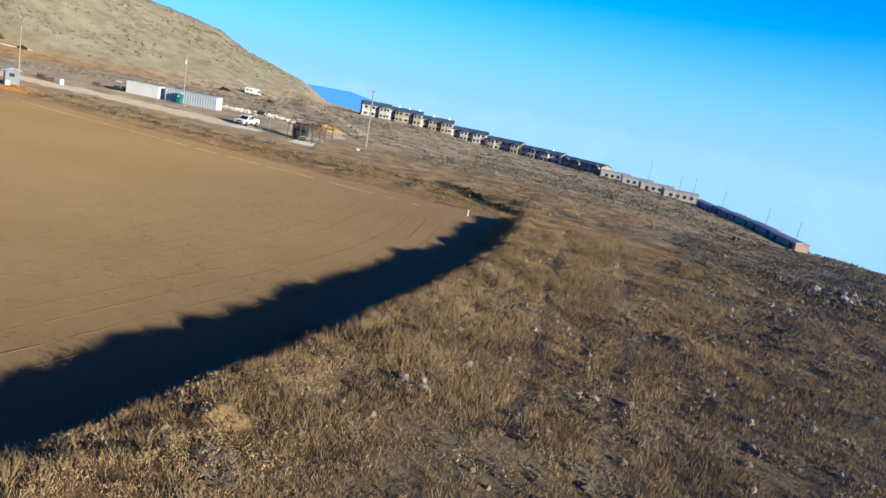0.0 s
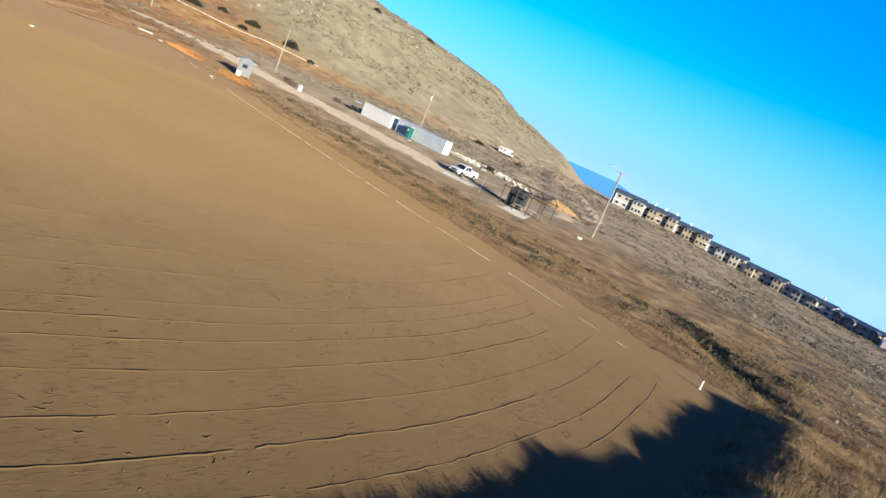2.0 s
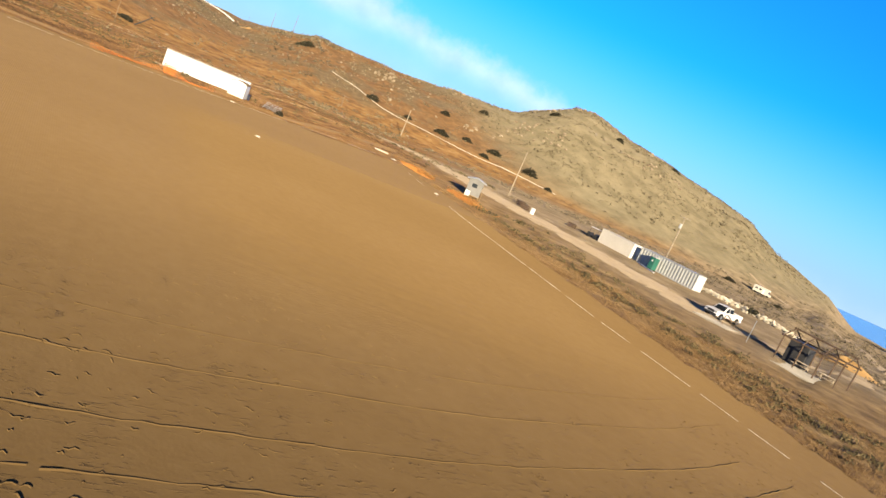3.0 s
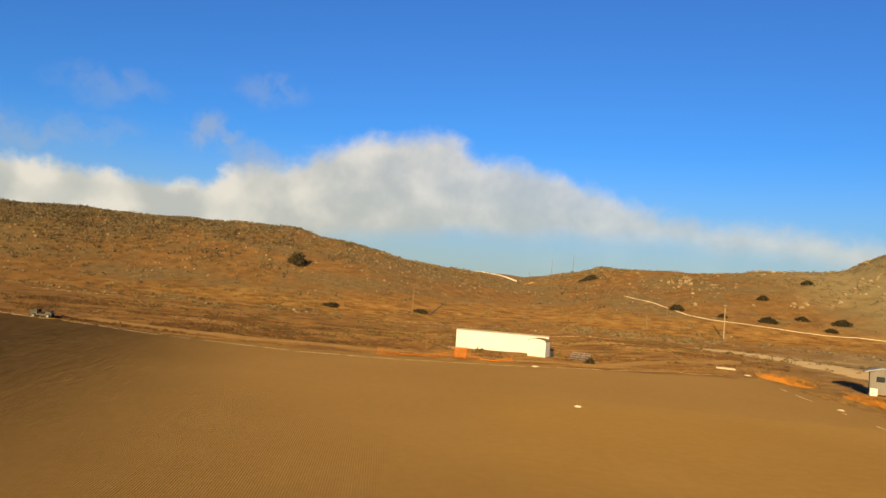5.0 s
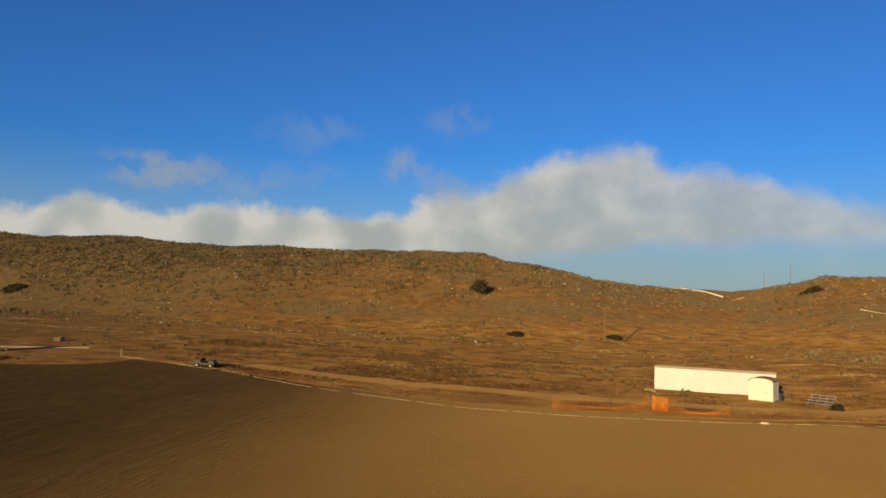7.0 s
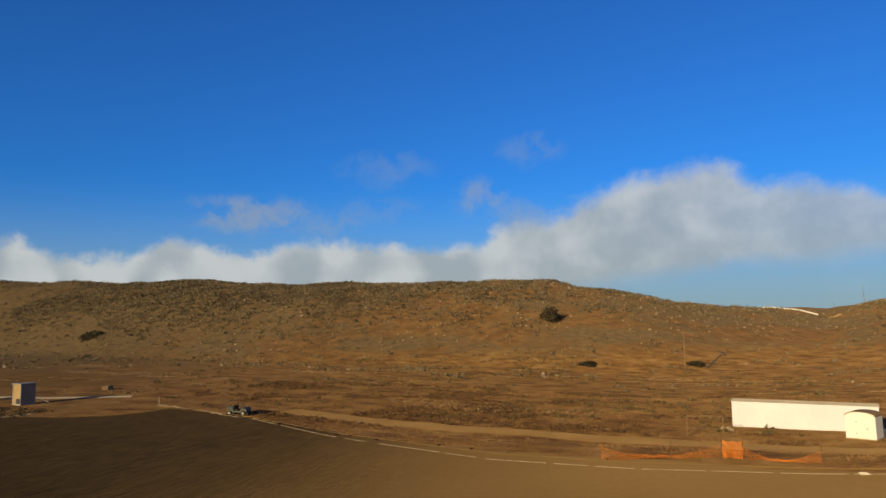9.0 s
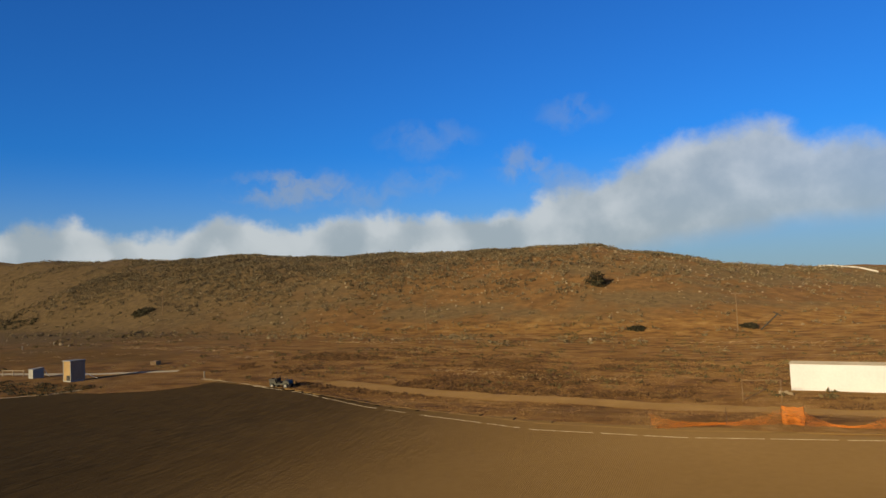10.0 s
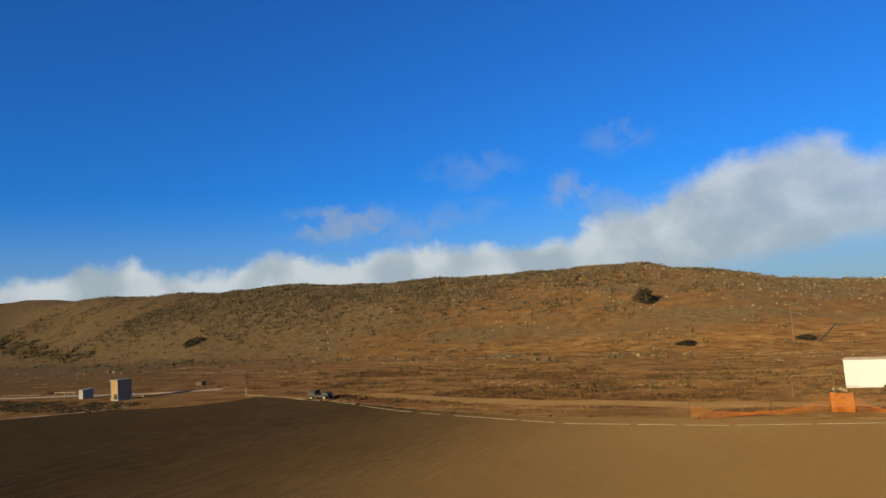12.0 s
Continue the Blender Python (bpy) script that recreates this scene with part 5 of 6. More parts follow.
def dead_brush(x, y, s_, seed):
    """A heap of thin bare twigs."""
    rg = np.random.default_rng(seed)
    t = thing("dead_brush", x, y, 0, "bare grey twigs of a dead bush on the berm", "dead bush", "dead bushes on the berm")
    bm = B()
    for k in range(34):
        a, up_ = rg.uniform(0, 6.283), rg.uniform(0.15, 0.75)
        p = Vector((rg.normal(0, 0.12) * s_, rg.normal(0, 0.12) * s_, 0.0))
        q = p + Vector((math.cos(a), math.sin(a), up_)) * s_ * rg.uniform(0.5, 1.0)
        bar(bm, p, q, 0.013, 0.006, n=4)
        for j in range(3):
            w_ = p.lerp(q, rg.uniform(0.45, 0.9))
            bar(bm, w_, w_ + Vector((rg.normal(0, 0.3), rg.normal(0, 0.3), rg.uniform(0, 0.3))) * s_ * 0.7, 0.008, 0.004, n=3)
    part("brushwood", bm, DEADWOOD, t)


DEADWOOD = material("bleached_twigs", [(0.13, 0.10, 0.075), (0.23, 0.195, 0.155)], 2.0, 0.9, 0)
for k, (x, y, q) in enumerate(((116.0, -59.2, 0.75), (115.2, -58.6, 0.6), (108.6, -39.4, 0.6), (108.2, -45.2, 0.5), (109.0, -33.0, 0.7), (108.8, -25.0, 0.8), (107.6, -21.0, 0.6))):
    dead_brush(x, y, q, 800 + k)
sr_, sa_ = np.meshgrid(np.linspace(0, 1, 9), np.radians(np.arange(0, 360, 15)), indexing="ij")
ex, ey = 113.6 + (1.1 + 0.25 * np.sin(3 * sa_)) * sr_ * np.cos(sa_), -56.8 + 1.3 * sr_ * np.sin(sa_)
ez = surface(ex, ey) + 0.16 * (1 - sr_ ** 2) - 0.04 + 0.05 * fbm(ex, ey, 0.8, 3)
tagged(mesh_from("soil_mound", np.stack([ex, ey, ez], -1).reshape(-1, 3).tolist(), grid_faces(9, 24, True), ORANGE_SOIL, smooth=True), "small mound of orange soil dug up on the berm", "soil mound")

# rubble along the far side of the track and a heap of orange soil
rng = np.random.default_rng(23)
n = 620
q = rng.uniform(0, 1, n)
rx_, ry_ = 9.0 + 19 * q + rng.normal(0, 0.9, n), 59.5 + 5 * q + rng.normal(0, 2.1, n)
for k in range(90):
    s = rng.uniform(0.25, 0.6)
    v, f = stones(np.array([0.0]), np.array([0.0]), np.array([s]), rng)
    v = np.array(v) - [0, 0, float(surface(0.0, 0.0))]
    r = mesh_from("boulder", v.tolist(), f, RUBBLE)
    r.matrix_world = pose(rx_[k], ry_[k], H(rx_[k], ry_[k]), 0, 0, rng.uniform(0, 360))
    tagged(r, "pale broken boulder in the rubble row", "rock", "boulders in the rubble row")
v, f = stones(rx_[90:], ry_[90:], rng.uniform(0.12, 0.4, n - 90), rng)
stuff("rubble", v, f, RUBBLE, "pale broken rubble beside the track", "rubble")
hv = []
hr, ha = np.meshgrid(np.linspace(0, 1, 14), np.radians(np.arange(0, 360, 10)), indexing="ij")
hx, hy = 34.5 + 6.4 * hr * np.cos(ha), 65.6 + 4.4 * hr * np.sin(ha)
hz = surface(hx, hy) - 0.05 + 1.3 * np.cos(hr * math.pi / 2) ** 1.4 * (1 + 0.15 * np.sin(3 * ha)) + 0.05 * fbm(hx, hy, 3)
heap = mesh_from("soil_heap", np.stack([hx, hy, hz], -1).reshape(-1, 3).tolist(), grid_faces(14, 36, True), ORANGE_SOIL, smooth=True)
tagged(heap, "low heap of orange-tan soil", "soil heap")
for k, (x, y, a, b) in enumerate([(-4.5, 6.0, 7.0, 1.9), (11.5, 8.0, 6.0, 1.9)]):
    bm_r, bm_a = np.meshgrid(np.linspace(0, 1, 8), np.radians(np.arange(0, 360, 12)), indexing="ij")
    ex, ey = x + a * bm_r * np.cos(bm_a), y + b * bm_r * np.sin(bm_a)
    ez = surface(ex, ey) - 0.04 + 0.42 * (1 - bm_r ** 2) * (1 + 0.6 * fbm(ex, ey, 2.5))
    tagged(mesh_from("soil_bank", np.stack([ex, ey, ez], -1).reshape(-1, 3).tolist(), grid_faces(8, 30, True), RED_SOIL, smooth=True), "low bank of orange soil at the field edge", "soil bank")

sr_, sa_ = np.meshgrid(np.linspace(0, 1, 12), np.radians(np.arange(0, 360, 8)), indexing="ij")
ex, ey = -284 + (5 + 2 * np.sin(3 * sa_)) * sr_ * np.cos(sa_), 7 + (4.5 + 1.5 * np.cos(2 * sa_)) * sr_ * np.sin(sa_)
ez = surface(ex, ey) + 0.22 * (1 - sr_ ** 2) - 0.08 + 0.25 * fbm(ex, ey, 3.0, 3)
tagged(mesh_from("bare_soil", np.stack([ex, ey, ez], -1).reshape(-1, 3).tolist(), grid_faces(12, 45, True), ORANGE_SOIL, smooth=True), "patch of bare orange soil on the saddle", "bare soil", kind="structure")


# ---- utility poles ----
def utility_pole(x, y, h, arms=1, lean=(0, 0), rz=0, label="weathered wooden utility pole on dry ground", can=False, r=0.2, lamp=False, mat=None):
    mat = mat or POLE
    p = thing("utility_pole", x, y, rz, label, "utility pole", "utility poles", sink=0.3)
    top = (lean[0], lean[1], h + 0.3)
    part("shaft", bar(B(), (0, 0, 0), top, r, r * 0.62, n=10), mat, p)
    for k in range(arms):
        z = h - 0.25 - 0.9 * k
        f = z / h
        part("crossarm", box(B(), (lean[0] * f, lean[1] * f + 0.12, z + 0.3), (2.3, 0.1, 0.12)), mat, p)
        for q in (-1.0, -0.4, 0.4, 1.0):
            part("insulator", bar(B(), (lean[0] * f + q, lean[1] * f + 0.12, z + 0.36), (lean[0] * f + q, lean[1] * f + 0.12, z + 0.47), 0.04, n=6), GREYPAINT, p)
    if can:
        part("transformer", bar(B(), (0.0, -0.38, h - 2.0), (0.0, -0.38, h - 1.1), 0.26, n=12), PALEGREY, p, "grey transformer can")
    if lamp:
        part("lamp_arm", bar(B(), (lean[0], lean[1], h + 0.25), (lean[0] - 1.3, lean[1], h + 0.55), 0.04, n=6), STEEL, p)
        part("lamp_head", box(B(), (lean[0] - 1.5, lean[1], h + 0.55), (0.6, 0.24, 0.14), bevel=0.03), STEEL, p)
    return p


utility_pole(57.3, 45.2, 10.6, 1, lean=(-0.15, 0.0), rz=40, label="tall weathered utility pole with lamp and crossarm", lamp=True, r=0.19)
utility_pole(0.3, 56.8, 10.3, 1, rz=20, label="utility pole with a grey transformer can", can=True, r=0.16)
utility_pole(-31.5, 39.0, 10.0, 0, label="plain slender utility pole on the flat", r=0.15)
utility_pole(-144.5, 53.0, 10.0, 0, label="plain slender utility pole below the hill")
utility_pole(-145.5, -45.0, 9.6, 1, rz=80, label="utility pole with one crossarm below the hill", r=0.13, mat=DARKPOLE)
utility_pole(-137.5, -238.0, 10.5, 1, rz=60, label="distant utility pole with a crossarm", r=0.15, mat=DARKPOLE)
utility_pole(-128.0, -126.3, 10.0, 0, label="slender dark pole before the hillside", r=0.08, mat=DARKPOLE)
utility_pole(-154.0, -345.0, 10.5, 0, label="distant slender pole on the far slope", r=0.13, mat=DARKPOLE)
utility_pole(-158.0, 32.4, 4.2, 2, rz=70, label="short dark pole with two crossarms", mat=DARKPOLE)
# solid dark shape that stands in for the utility pole's cast shadow
leaner = thing("pole_shadow", -147.5, -39.8, 0, "dark leaning shape for the utility pole's shadow on the slope", "pole")
part("shaft", bar(B(), (0, 0, -0.2), (-0.5, 4.6, 4.2), 0.2, 0.15, n=8), DARK, leaner)
part("crossarm", bar(B(), (-0.45, 3.3, 4.5), (-0.5, 5.2, 3.4), 0.13, n=6), DARK, leaner)
utility_pole(-309.0, 22.0, 8.5, 0, label="thin mast on the saddle", r=0.12, mat=DARKPOLE)
utility_pole(-306.0, 33.0, 9.5, 0, label="thin mast on the saddle", r=0.14, mat=DARKPOLE)
utility_pole(-300.0, 9.0, 4.5, 0, label="thin short mast on the saddle", r=0.1, mat=DARKPOLE)
for x, y, h in ((79, 246, 13), (95, 222, 10), (101, 214, 10), (113, 200, 9), (128, 168, 8), (136, 140, 8)):
    utility_pole(x, y, h, 0, lean=(0.3, 0), label="thin pole behind the low buildings", r=0.08, mat=DARKPOLE)

# ---- pale water channel and pipe on the hills ----
CHANNEL = [(-212, 38), (-198, 47.5), (-190, 51), (-182, 54.5), (-176, 61), (-171, 71), (-162, 84), (-157.5, 93), (-155, 101), (-140, 121)]
for a, b in ((0, 2), (2, 5), (5, 8), (8, 10)):
    pts = CHANNEL[a:b + 1] if b < 9 else CHANNEL[a:]
    ribbon("concrete_channel", pts, 0.5, DULLWHITE, "white concrete channel along the hill foot", "channel", 0.14, thick=0.2, ragged=0.25, seed=a)
for p, q in (((-322, -19), (-312, -11)), ((-312, -11), (-296, 2))):
    pipe = thing("white_pipe", *p, label="white pipe lying over the saddle", category="pipe", group="pipes on the saddle")
    inv = pipe.matrix_world.inverted()
    bm = B()
    pts = [Vector((p[0] + (q[0] - p[0]) * k / 5, p[1] + (q[1] - p[1]) * k / 5, 0)) for k in range(6)]
    for u, w in zip(pts, pts[1:]):
        u.z, w.z = H(u.x, u.y) + 0.5, H(w.x, w.y) + 0.5
        bar(bm, inv @ u, inv @ w, 0.36, n=8)
    part("pipe_run", bm, WHITE, pipe)
    part("pipe_saddle", box(B(), inv @ Vector((p[0], p[1], H(*p) + 0.3)), (0.8, 0.8, 0.9)), CONCRETE, pipe)

rv = thing("camper_van", -90.5, 191.0, 25, "off-white camper van parked on the far flat", "camper van")
part("body", box(B(), (-0.6, 0, 1.75), (5.2, 2.2, 2.4), bevel=0.12), OFFWHITE, rv)
part("cab", prism(B(), [(1.9, 0.5), (3.6, 0.5), (3.65, 1.15), (2.9, 1.3), (2.4, 2.0), (1.9, 2.1)], "y", -0.95, 0.95), OFFWHITE, rv)
part("overcab", prism(B(), [(1.9, 2.1), (2.9, 2.25), (2.7, 2.95), (1.9, 2.95)], "y", -1.05, 1.05), OFFWHITE, rv)
for x in (-2.0, -0.4):
    part("window", box(B(), (x, -1.11, 1.95), (0.9, 0.05, 0.6), bevel=0.02), GLASSY, rv)
part("door", box(B(), (0.9, -1.11, 1.45), (0.7, 0.05, 1.8), bevel=0.02), WHITE, rv)
part("windscreen", box(B(), (2.72, 0, 1.66), (0.05, 1.6, 0.75), tilt=(0, -36)), GLASSY, rv)
for x in (-2.1, 2.75):
    for s in (-1, 1):
        part("wheel", bar(B(), (x, s * 0.98 - 0.12, 0.37), (x, s * 0.98 + 0.12, 0.37), 0.37, n=14), RUBBER, rv)


# ---- housing row and low sheds on the far brow ----
def row_house(x, y, rz, L, D, h, wall, roof, label, bays=2, chimneys=0, storeys=2):
    """A long block: ridge along local x, front towards -y, with projecting bays and windows."""
    b = thing("row_house", x, y, rz, label, "house", "housing row", sink=0.6)
    hh = h * 0.78
    wl2 = part("wall", box(B(), (0, D / 2, hh / 2), (L, D, hh)), wall, b)
    r = B()
    prism(r, [(-0.5, hh), (D / 2, h), (D + 0.5, hh), (D + 0.5, hh + 0.25), (D / 2, h + 0.28), (-0.5, hh + 0.25)], "x", -L / 2 - 0.4, L / 2 + 0.4)
    part("roof", r, roof, b)
    g = B()
    prism(g, [(0.05, hh), (D - 0.05, hh), (D / 2, h - 0.05)], "x", -L / 2 + 0.02, L / 2 - 0.02)
    part("gable", g, wall, b)
    sh = hh / storeys
    part("trim_band", box(B(), (0, -0.06, sh), (L, 0.1, 0.3)), WHITE, b, "white trim band")
    for q in (-1, 1):
        part("corner_trim", box(B(), (q * (L / 2 - 0.15), -0.05, hh / 2), (0.3, 0.14, hh)), WHITE, b)
    n = max(2, int(L / 3.4))
    for s in range(storeys):
        for k in range(n):
            wx = -L / 2 + (k + 0.5) * L / n
            if any(abs(wx - bx) < 2.2 for bx in bay_list(L, bays)):
                continue
            w = part("window", box(B(), (wx, -0.03, s * sh + sh * 0.55 + 0.3), (1.5, 0.08, 1.3)), GLASSY, b)
            part("sill", box(B(), (wx, -0.06, s * sh + sh * 0.55 - 0.42), (1.7, 0.14, 0.12)), WHITE, w)
    for bx in bay_list(L, bays):
        bay = part("bay", box(B(), (bx, -1.1, hh * 0.47), (4.0, 2.3, hh * 0.94)), wall, b)
        br = B()
        prism(br, [(bx - 2.3, hh * 0.94), (bx + 2.3, hh * 0.94), (bx, hh * 0.94 + 1.3)], "y", -2.5, 0.6)
        part("bay_roof", br, roof, bay)
        for s in range(storeys):
            for q in (-1.0, 1.0):
                part("window", box(B(), (bx + q, -2.27, s * sh + sh * 0.55 + 0.3), (1.1, 0.08, 1.3)), GLASSY, bay)
    for k in range(chimneys):
        cx2 = -L / 2 + (k + 0.7) * L / chimneys
        part("chimney", box(B(), (cx2, D / 2, h + 0.4), (0.9, 0.9, 1.9)), WHITE, b)
    return b


def bay_list(L, bays):
    return [-L / 2 + (k + 0.5 + 0.22 * math.sin(7.3 * L + 2.1 * k)) * L / bays for k in range(bays)] if bays else []


def low_shed(x, y, rz, L, D, h, wall, roof, label, openings):
    b = thing("low_shed", x, y, rz, label, "shed building", "low sheds on the brow", sink=0.6)
    part("wall", box(B(), (0, D / 2, h / 2), (L, D, h)), wall, b)
    r = B()
    prism(r, [(-0.4, h), (D / 2, h + 0.35), (D + 0.4, h), (D + 0.4, h + 0.2), (D / 2, h + 0.55), (-0.4, h + 0.2)], "x", -L / 2 - 0.3, L / 2 + 0.3)
    part("roof", r, roof, b)
    for q in (-1, 1):
        g = B()
        prism(g, [(0.05, h), (D - 0.05, h), (D / 2, h + 0.35)], "x", q * (L / 2 - 0.1) - 0.06, q * (L / 2 - 0.1) + 0.06)
        part("gable", g, wall, b)
    for ox, w, z0, z1 in openings:
        part("window" if z0 > 0.5 else "door", box(B(), (ox, -0.03, (z0 + z1) / 2), (w, 0.08, z1 - z0)), GLASSY if z0 > 0.5 else DARK, b)
    return b


ROW = [(-80.4, 269.4), (-67.8, 279), (-52.5, 287.1), (-36.7, 294.5), (-18.3, 300), (1.4, 301.8), (25.0, 299.6), (49.0, 291.0)]
STYLE = [(PALESTUCCO, 8.4, 1, 0, "pale stucco end house with a dark roof"), (STUCCO, 8.0, 2, 3, "tan row house with white chimneys and dark roof"),
         (STUCCO, 7.6, 2, 2, "tan row house with blue-grey roof and bays"), (PALESTUCCO, 7.1, 2, 0, "pale row house with deep shaded recesses"),
         (STUCCO, 6.8, 2, 0, "tan row house with a long blue-grey roof"), (PALESTUCCO, 6.3, 2, 1, "pale row house stepping down the slope"),
         (STUCCO, 6.0, 3, 0, "long tan row house with blue-grey roof")]
for (p, q, sty) in zip(ROW, ROW[1:], STYLE):
    L = math.hypot(q[0] - p[0], q[1] - p[1])
    row_house((p[0] + q[0]) / 2, (p[1] + q[1]) / 2, math.degrees(math.atan2(q[1] - p[1], q[0] - p[0])), L * 0.995, 9.0, sty[1], sty[0], SLATE, sty[4], sty[2], sty[3])
SHEDS = [(53, 289), (71, 270), (81.5, 255), (101, 231)]
for k in range(4):
    x, y, _ = polyline_at(SHEDS, 7.0 + 19.5 * k)
    low_shed(x, y, 17, 14.0, 8, 3.8, PALESTUCCO, PALEROOF, "low pale stucco shed with small dark windows", [(-4.2 + 2.8 * j, 1.4, 1.4, 2.8) for j in range(4)])
BROWN = [(102, 226), (112, 205), (120, 184), (128.5, 162), (136, 139)]
for k in range(5):
    x, y, _ = polyline_at(BROWN, 8.0 + 19.0 * k)
    low_shed(x, y, -68.7, 18.6, 3.6, 2.7, BROWNWALL, PALEROOF, "long low brown clad shed with dark doorways", [(-5.0, 2.2, 0.0, 2.3), (6.4, 2.2, 0.0, 2.3)])

# ---- bushes, each a thing of its own ----
def shrub(x, y, s, h, label, seed):
    rg = np.random.default_rng(seed)
    v, f = clumps(np.array([x]), np.array([y]), np.array([s]), np.array([h]), 900, 0.085, rg)
    v = np.array(v) - [x, y, H(x, y)]
    t = thing("shrub", x, y, 0, label, "shrub", "shrubs")
    cr_ = mesh_from("crown", v.tolist(), f, BUSH)
    cr_.parent = t
    stem = B()
    for k in range(4):
        a = k * 1.6 + seed
        bar(stem, (0, 0, -0.1), (0.4 * s * math.cos(a), 0.4 * s * math.sin(a), h * 0.6), 0.06 * s, 0.02 * s, n=5)
    part("stems", stem, POLE, t)


SHRUBS = [(-188.5, -91.0, 3.3, 4.4, "dense dark green shrub on the hillside"), (-150.5, -42.3, 2.4, 1.0, "low dark shrub near a pole"), (-141.5, -70, 2.4, 0.9, "low dark shrub at the hill foot"),
          (-140, -251, 3.6, 1.6, "dark rounded shrub on the far slope"), (-18.6, -14.4, 0.7, 0.7, "small dark weed bush by the bleacher"),
          (-190, 52.5, 4.0, 2.6, "dark green shrub above the channel"), (-174, 80, 4.5, 1.8, "dark spreading shrub beside the channel"), (-176, 93, 3.2, 1.8, "dark spreading shrub beside the channel"),
          (-180, 66, 2.6, 1.6, "dark shrub beside the channel"), (-202, 90, 3.2, 2.2, "grey-green shrub on the hill"), (-256, 32, 4.0, 1.6, "dark shrub on the saddle brow"), (-155, 115, 4.5, 3.2, "dark round shrub at the hill foot"),
          (-142, 118, 2.2, 1.6, "dark shrub beside the track"), (-170, 104, 4.5, 2.0, "dark spreading shrub on the slope"), (-162, 96, 3, 1.5, "dark shrub near the channel"), (-228, 120, 3.5, 2.2, "dark shrub in a hill gully"),
          (-240, 165, 4, 2.5, "dark shrub in a hill gully"), (-232, 205, 3.5, 2.2, "dark shrub on the green hill"), (-215, 235, 3.5, 2.2, "dark shrub on the green hill"), (-95, 178, 3, 1.8, "dark shrub beside the far track"),
          (20, 60.5, 1.8, 1.4, "dark shrub behind the rubble"), (-60, 165, 2.4, 1.3, "low dark shrub on the flat")]
for k, (x, y, s, h, label) in enumerate(SHRUBS):
    small = 0.68 if y > 40 else 1.0
    shrub(x, y, s * small, h * small, label, 60 + k)

# ---- grass, scrub and stones ----
rng = np.random.default_rng(77)


def scatter(n, x0, x1, y0, y1, keep):
    x, y = rng.uniform(x0, x1, n), rng.uniform(y0, y1, n)
    k = keep(x, y)
    return x[k], y[k]


def road(x, y):
    """On the dirt road behind the nets."""
    return np.abs(x - np.interp(y, [-88, -71, -57, -48, -40, -33, -28, -14, 4], [-24, -20, -18.8, -17, -15.8, -14.6, -14.6, -16, -22])) < 2.2


def rut(x, y):
    """Two wheel ruts through the grass behind the berm."""
    one = np.interp(y, [-80, -54, -46.9, -26.2, 10], [124.0, 121.6, 120.2, 115.1, 107.0])
    two = np.interp(y, [-80, -52.3, -46.8, -34.9, -15, 10], [125.5, 124.2, 123.6, 121.9, 118.0, 112.0])
    return (np.abs(x - one) < 0.35) | (np.abs(x - two) < 0.35)


def berm_grass(x, y):
    bx, bz = berm_line(y)
    d = x - bx
    dens = np.where(d < 0, 0.8, np.where(d < 5, 1.0, np.clip(1.0 - (d - 5) / 30, 0.34, 1)))
    dens = dens * np.where(rut(x, y), 0.12, 1) * np.clip(0.75 + 0.5 * fbm(x, y, 9), 0.2, 1.2)
    return (d > -3.7) & (rng.random(len(x)) < dens)


x, y = scatter(135000, 98, 150, -80, 12, berm_grass)
v, f = tufts(x, y, rng.uniform(0.12, 0.34, len(x)) * np.clip(1.0 + 0.6 * fbm(x, y, 6.5, 3), 0.45, 1.7), rng.uniform(0.14, 0.42, len(x)), 13, 0.021, rng)
stuff("dry_grass", v, f, STRAW, "tall dry straw-coloured grass on the berm", "dry grass")

x, y = scatter(34000, 6, 108, 3, 26, lambda x, y: (rng.random(len(x)) < np.clip(0.55 + 0.6 * fbm(x, y, 11), 0, 1)) & (y < 5 + 0.26 * np.clip(x - 5, 0, 78)))
v, f = tufts(x, y, rng.uniform(0.10, 0.30, len(x)), rng.uniform(0.12, 0.35, len(x)), 10, 0.022, rng)
stuff("golden_grass", v, f, GOLDEN, "golden-brown grass strip between the field and the track", "dry grass")

x, y = scatter(30000, -75, -3, -110, 12, lambda x, y: ~on_field(x, y) & ~road(x, y) & ((x > -25.5) | (x < -29) | (np.abs(y + 26) > 8)) & ((x > -28.8) | (x < -33) | (np.abs(y + 26) > 8)) & (rng.random(len(x)) < np.clip(0.5 + 0.6 * fbm(x, y, 9), 0, 1)))
v, f = tufts(x, y, rng.uniform(0.08, 0.26, len(x)), rng.uniform(0.15, 0.5, len(x)), 9, 0.035, rng)
RUSSET = material("russet_dry_grass", [(0.15, 0.075, 0.03), (0.27, 0.15, 0.065), (0.40, 0.25, 0.12)], 0.2, 0.9, 0, island=0.28)
stuff("russet_grass", v, f, RUSSET, "short russet dry grass on the west flat", "dry grass")

east = lambda x, y: (rng.random(len(x)) < np.clip(0.45 + 0.55 * fbm(x, y, 34, 3), 0.03, 1)) & ~on_field(x, y) & ((x > 120) | (y > 40) | ((y > 16) & (x > 85)))
x, y = scatter(19000, 60, 175, -55, 110, east)
v, f = clumps(x, y, rng.uniform(0.18, 0.55, len(x)), rng.uniform(0.12, 0.38, len(x)), 20, 0.17, rng)
stuff("low_scrub", v, f, SCRUB, "dark low scrub over the east plain", "scrub")
x, y = scatter(6500, 118, 168, -38, 70, lambda x, y: rng.random(len(x)) < np.clip(0.55 + 0.7 * fbm(x, y, 22, 3), 0.05, 1) * step(x + 0.25 * y, 116, 126) * step(y - 0.6 * (x - 130), -38, -20))
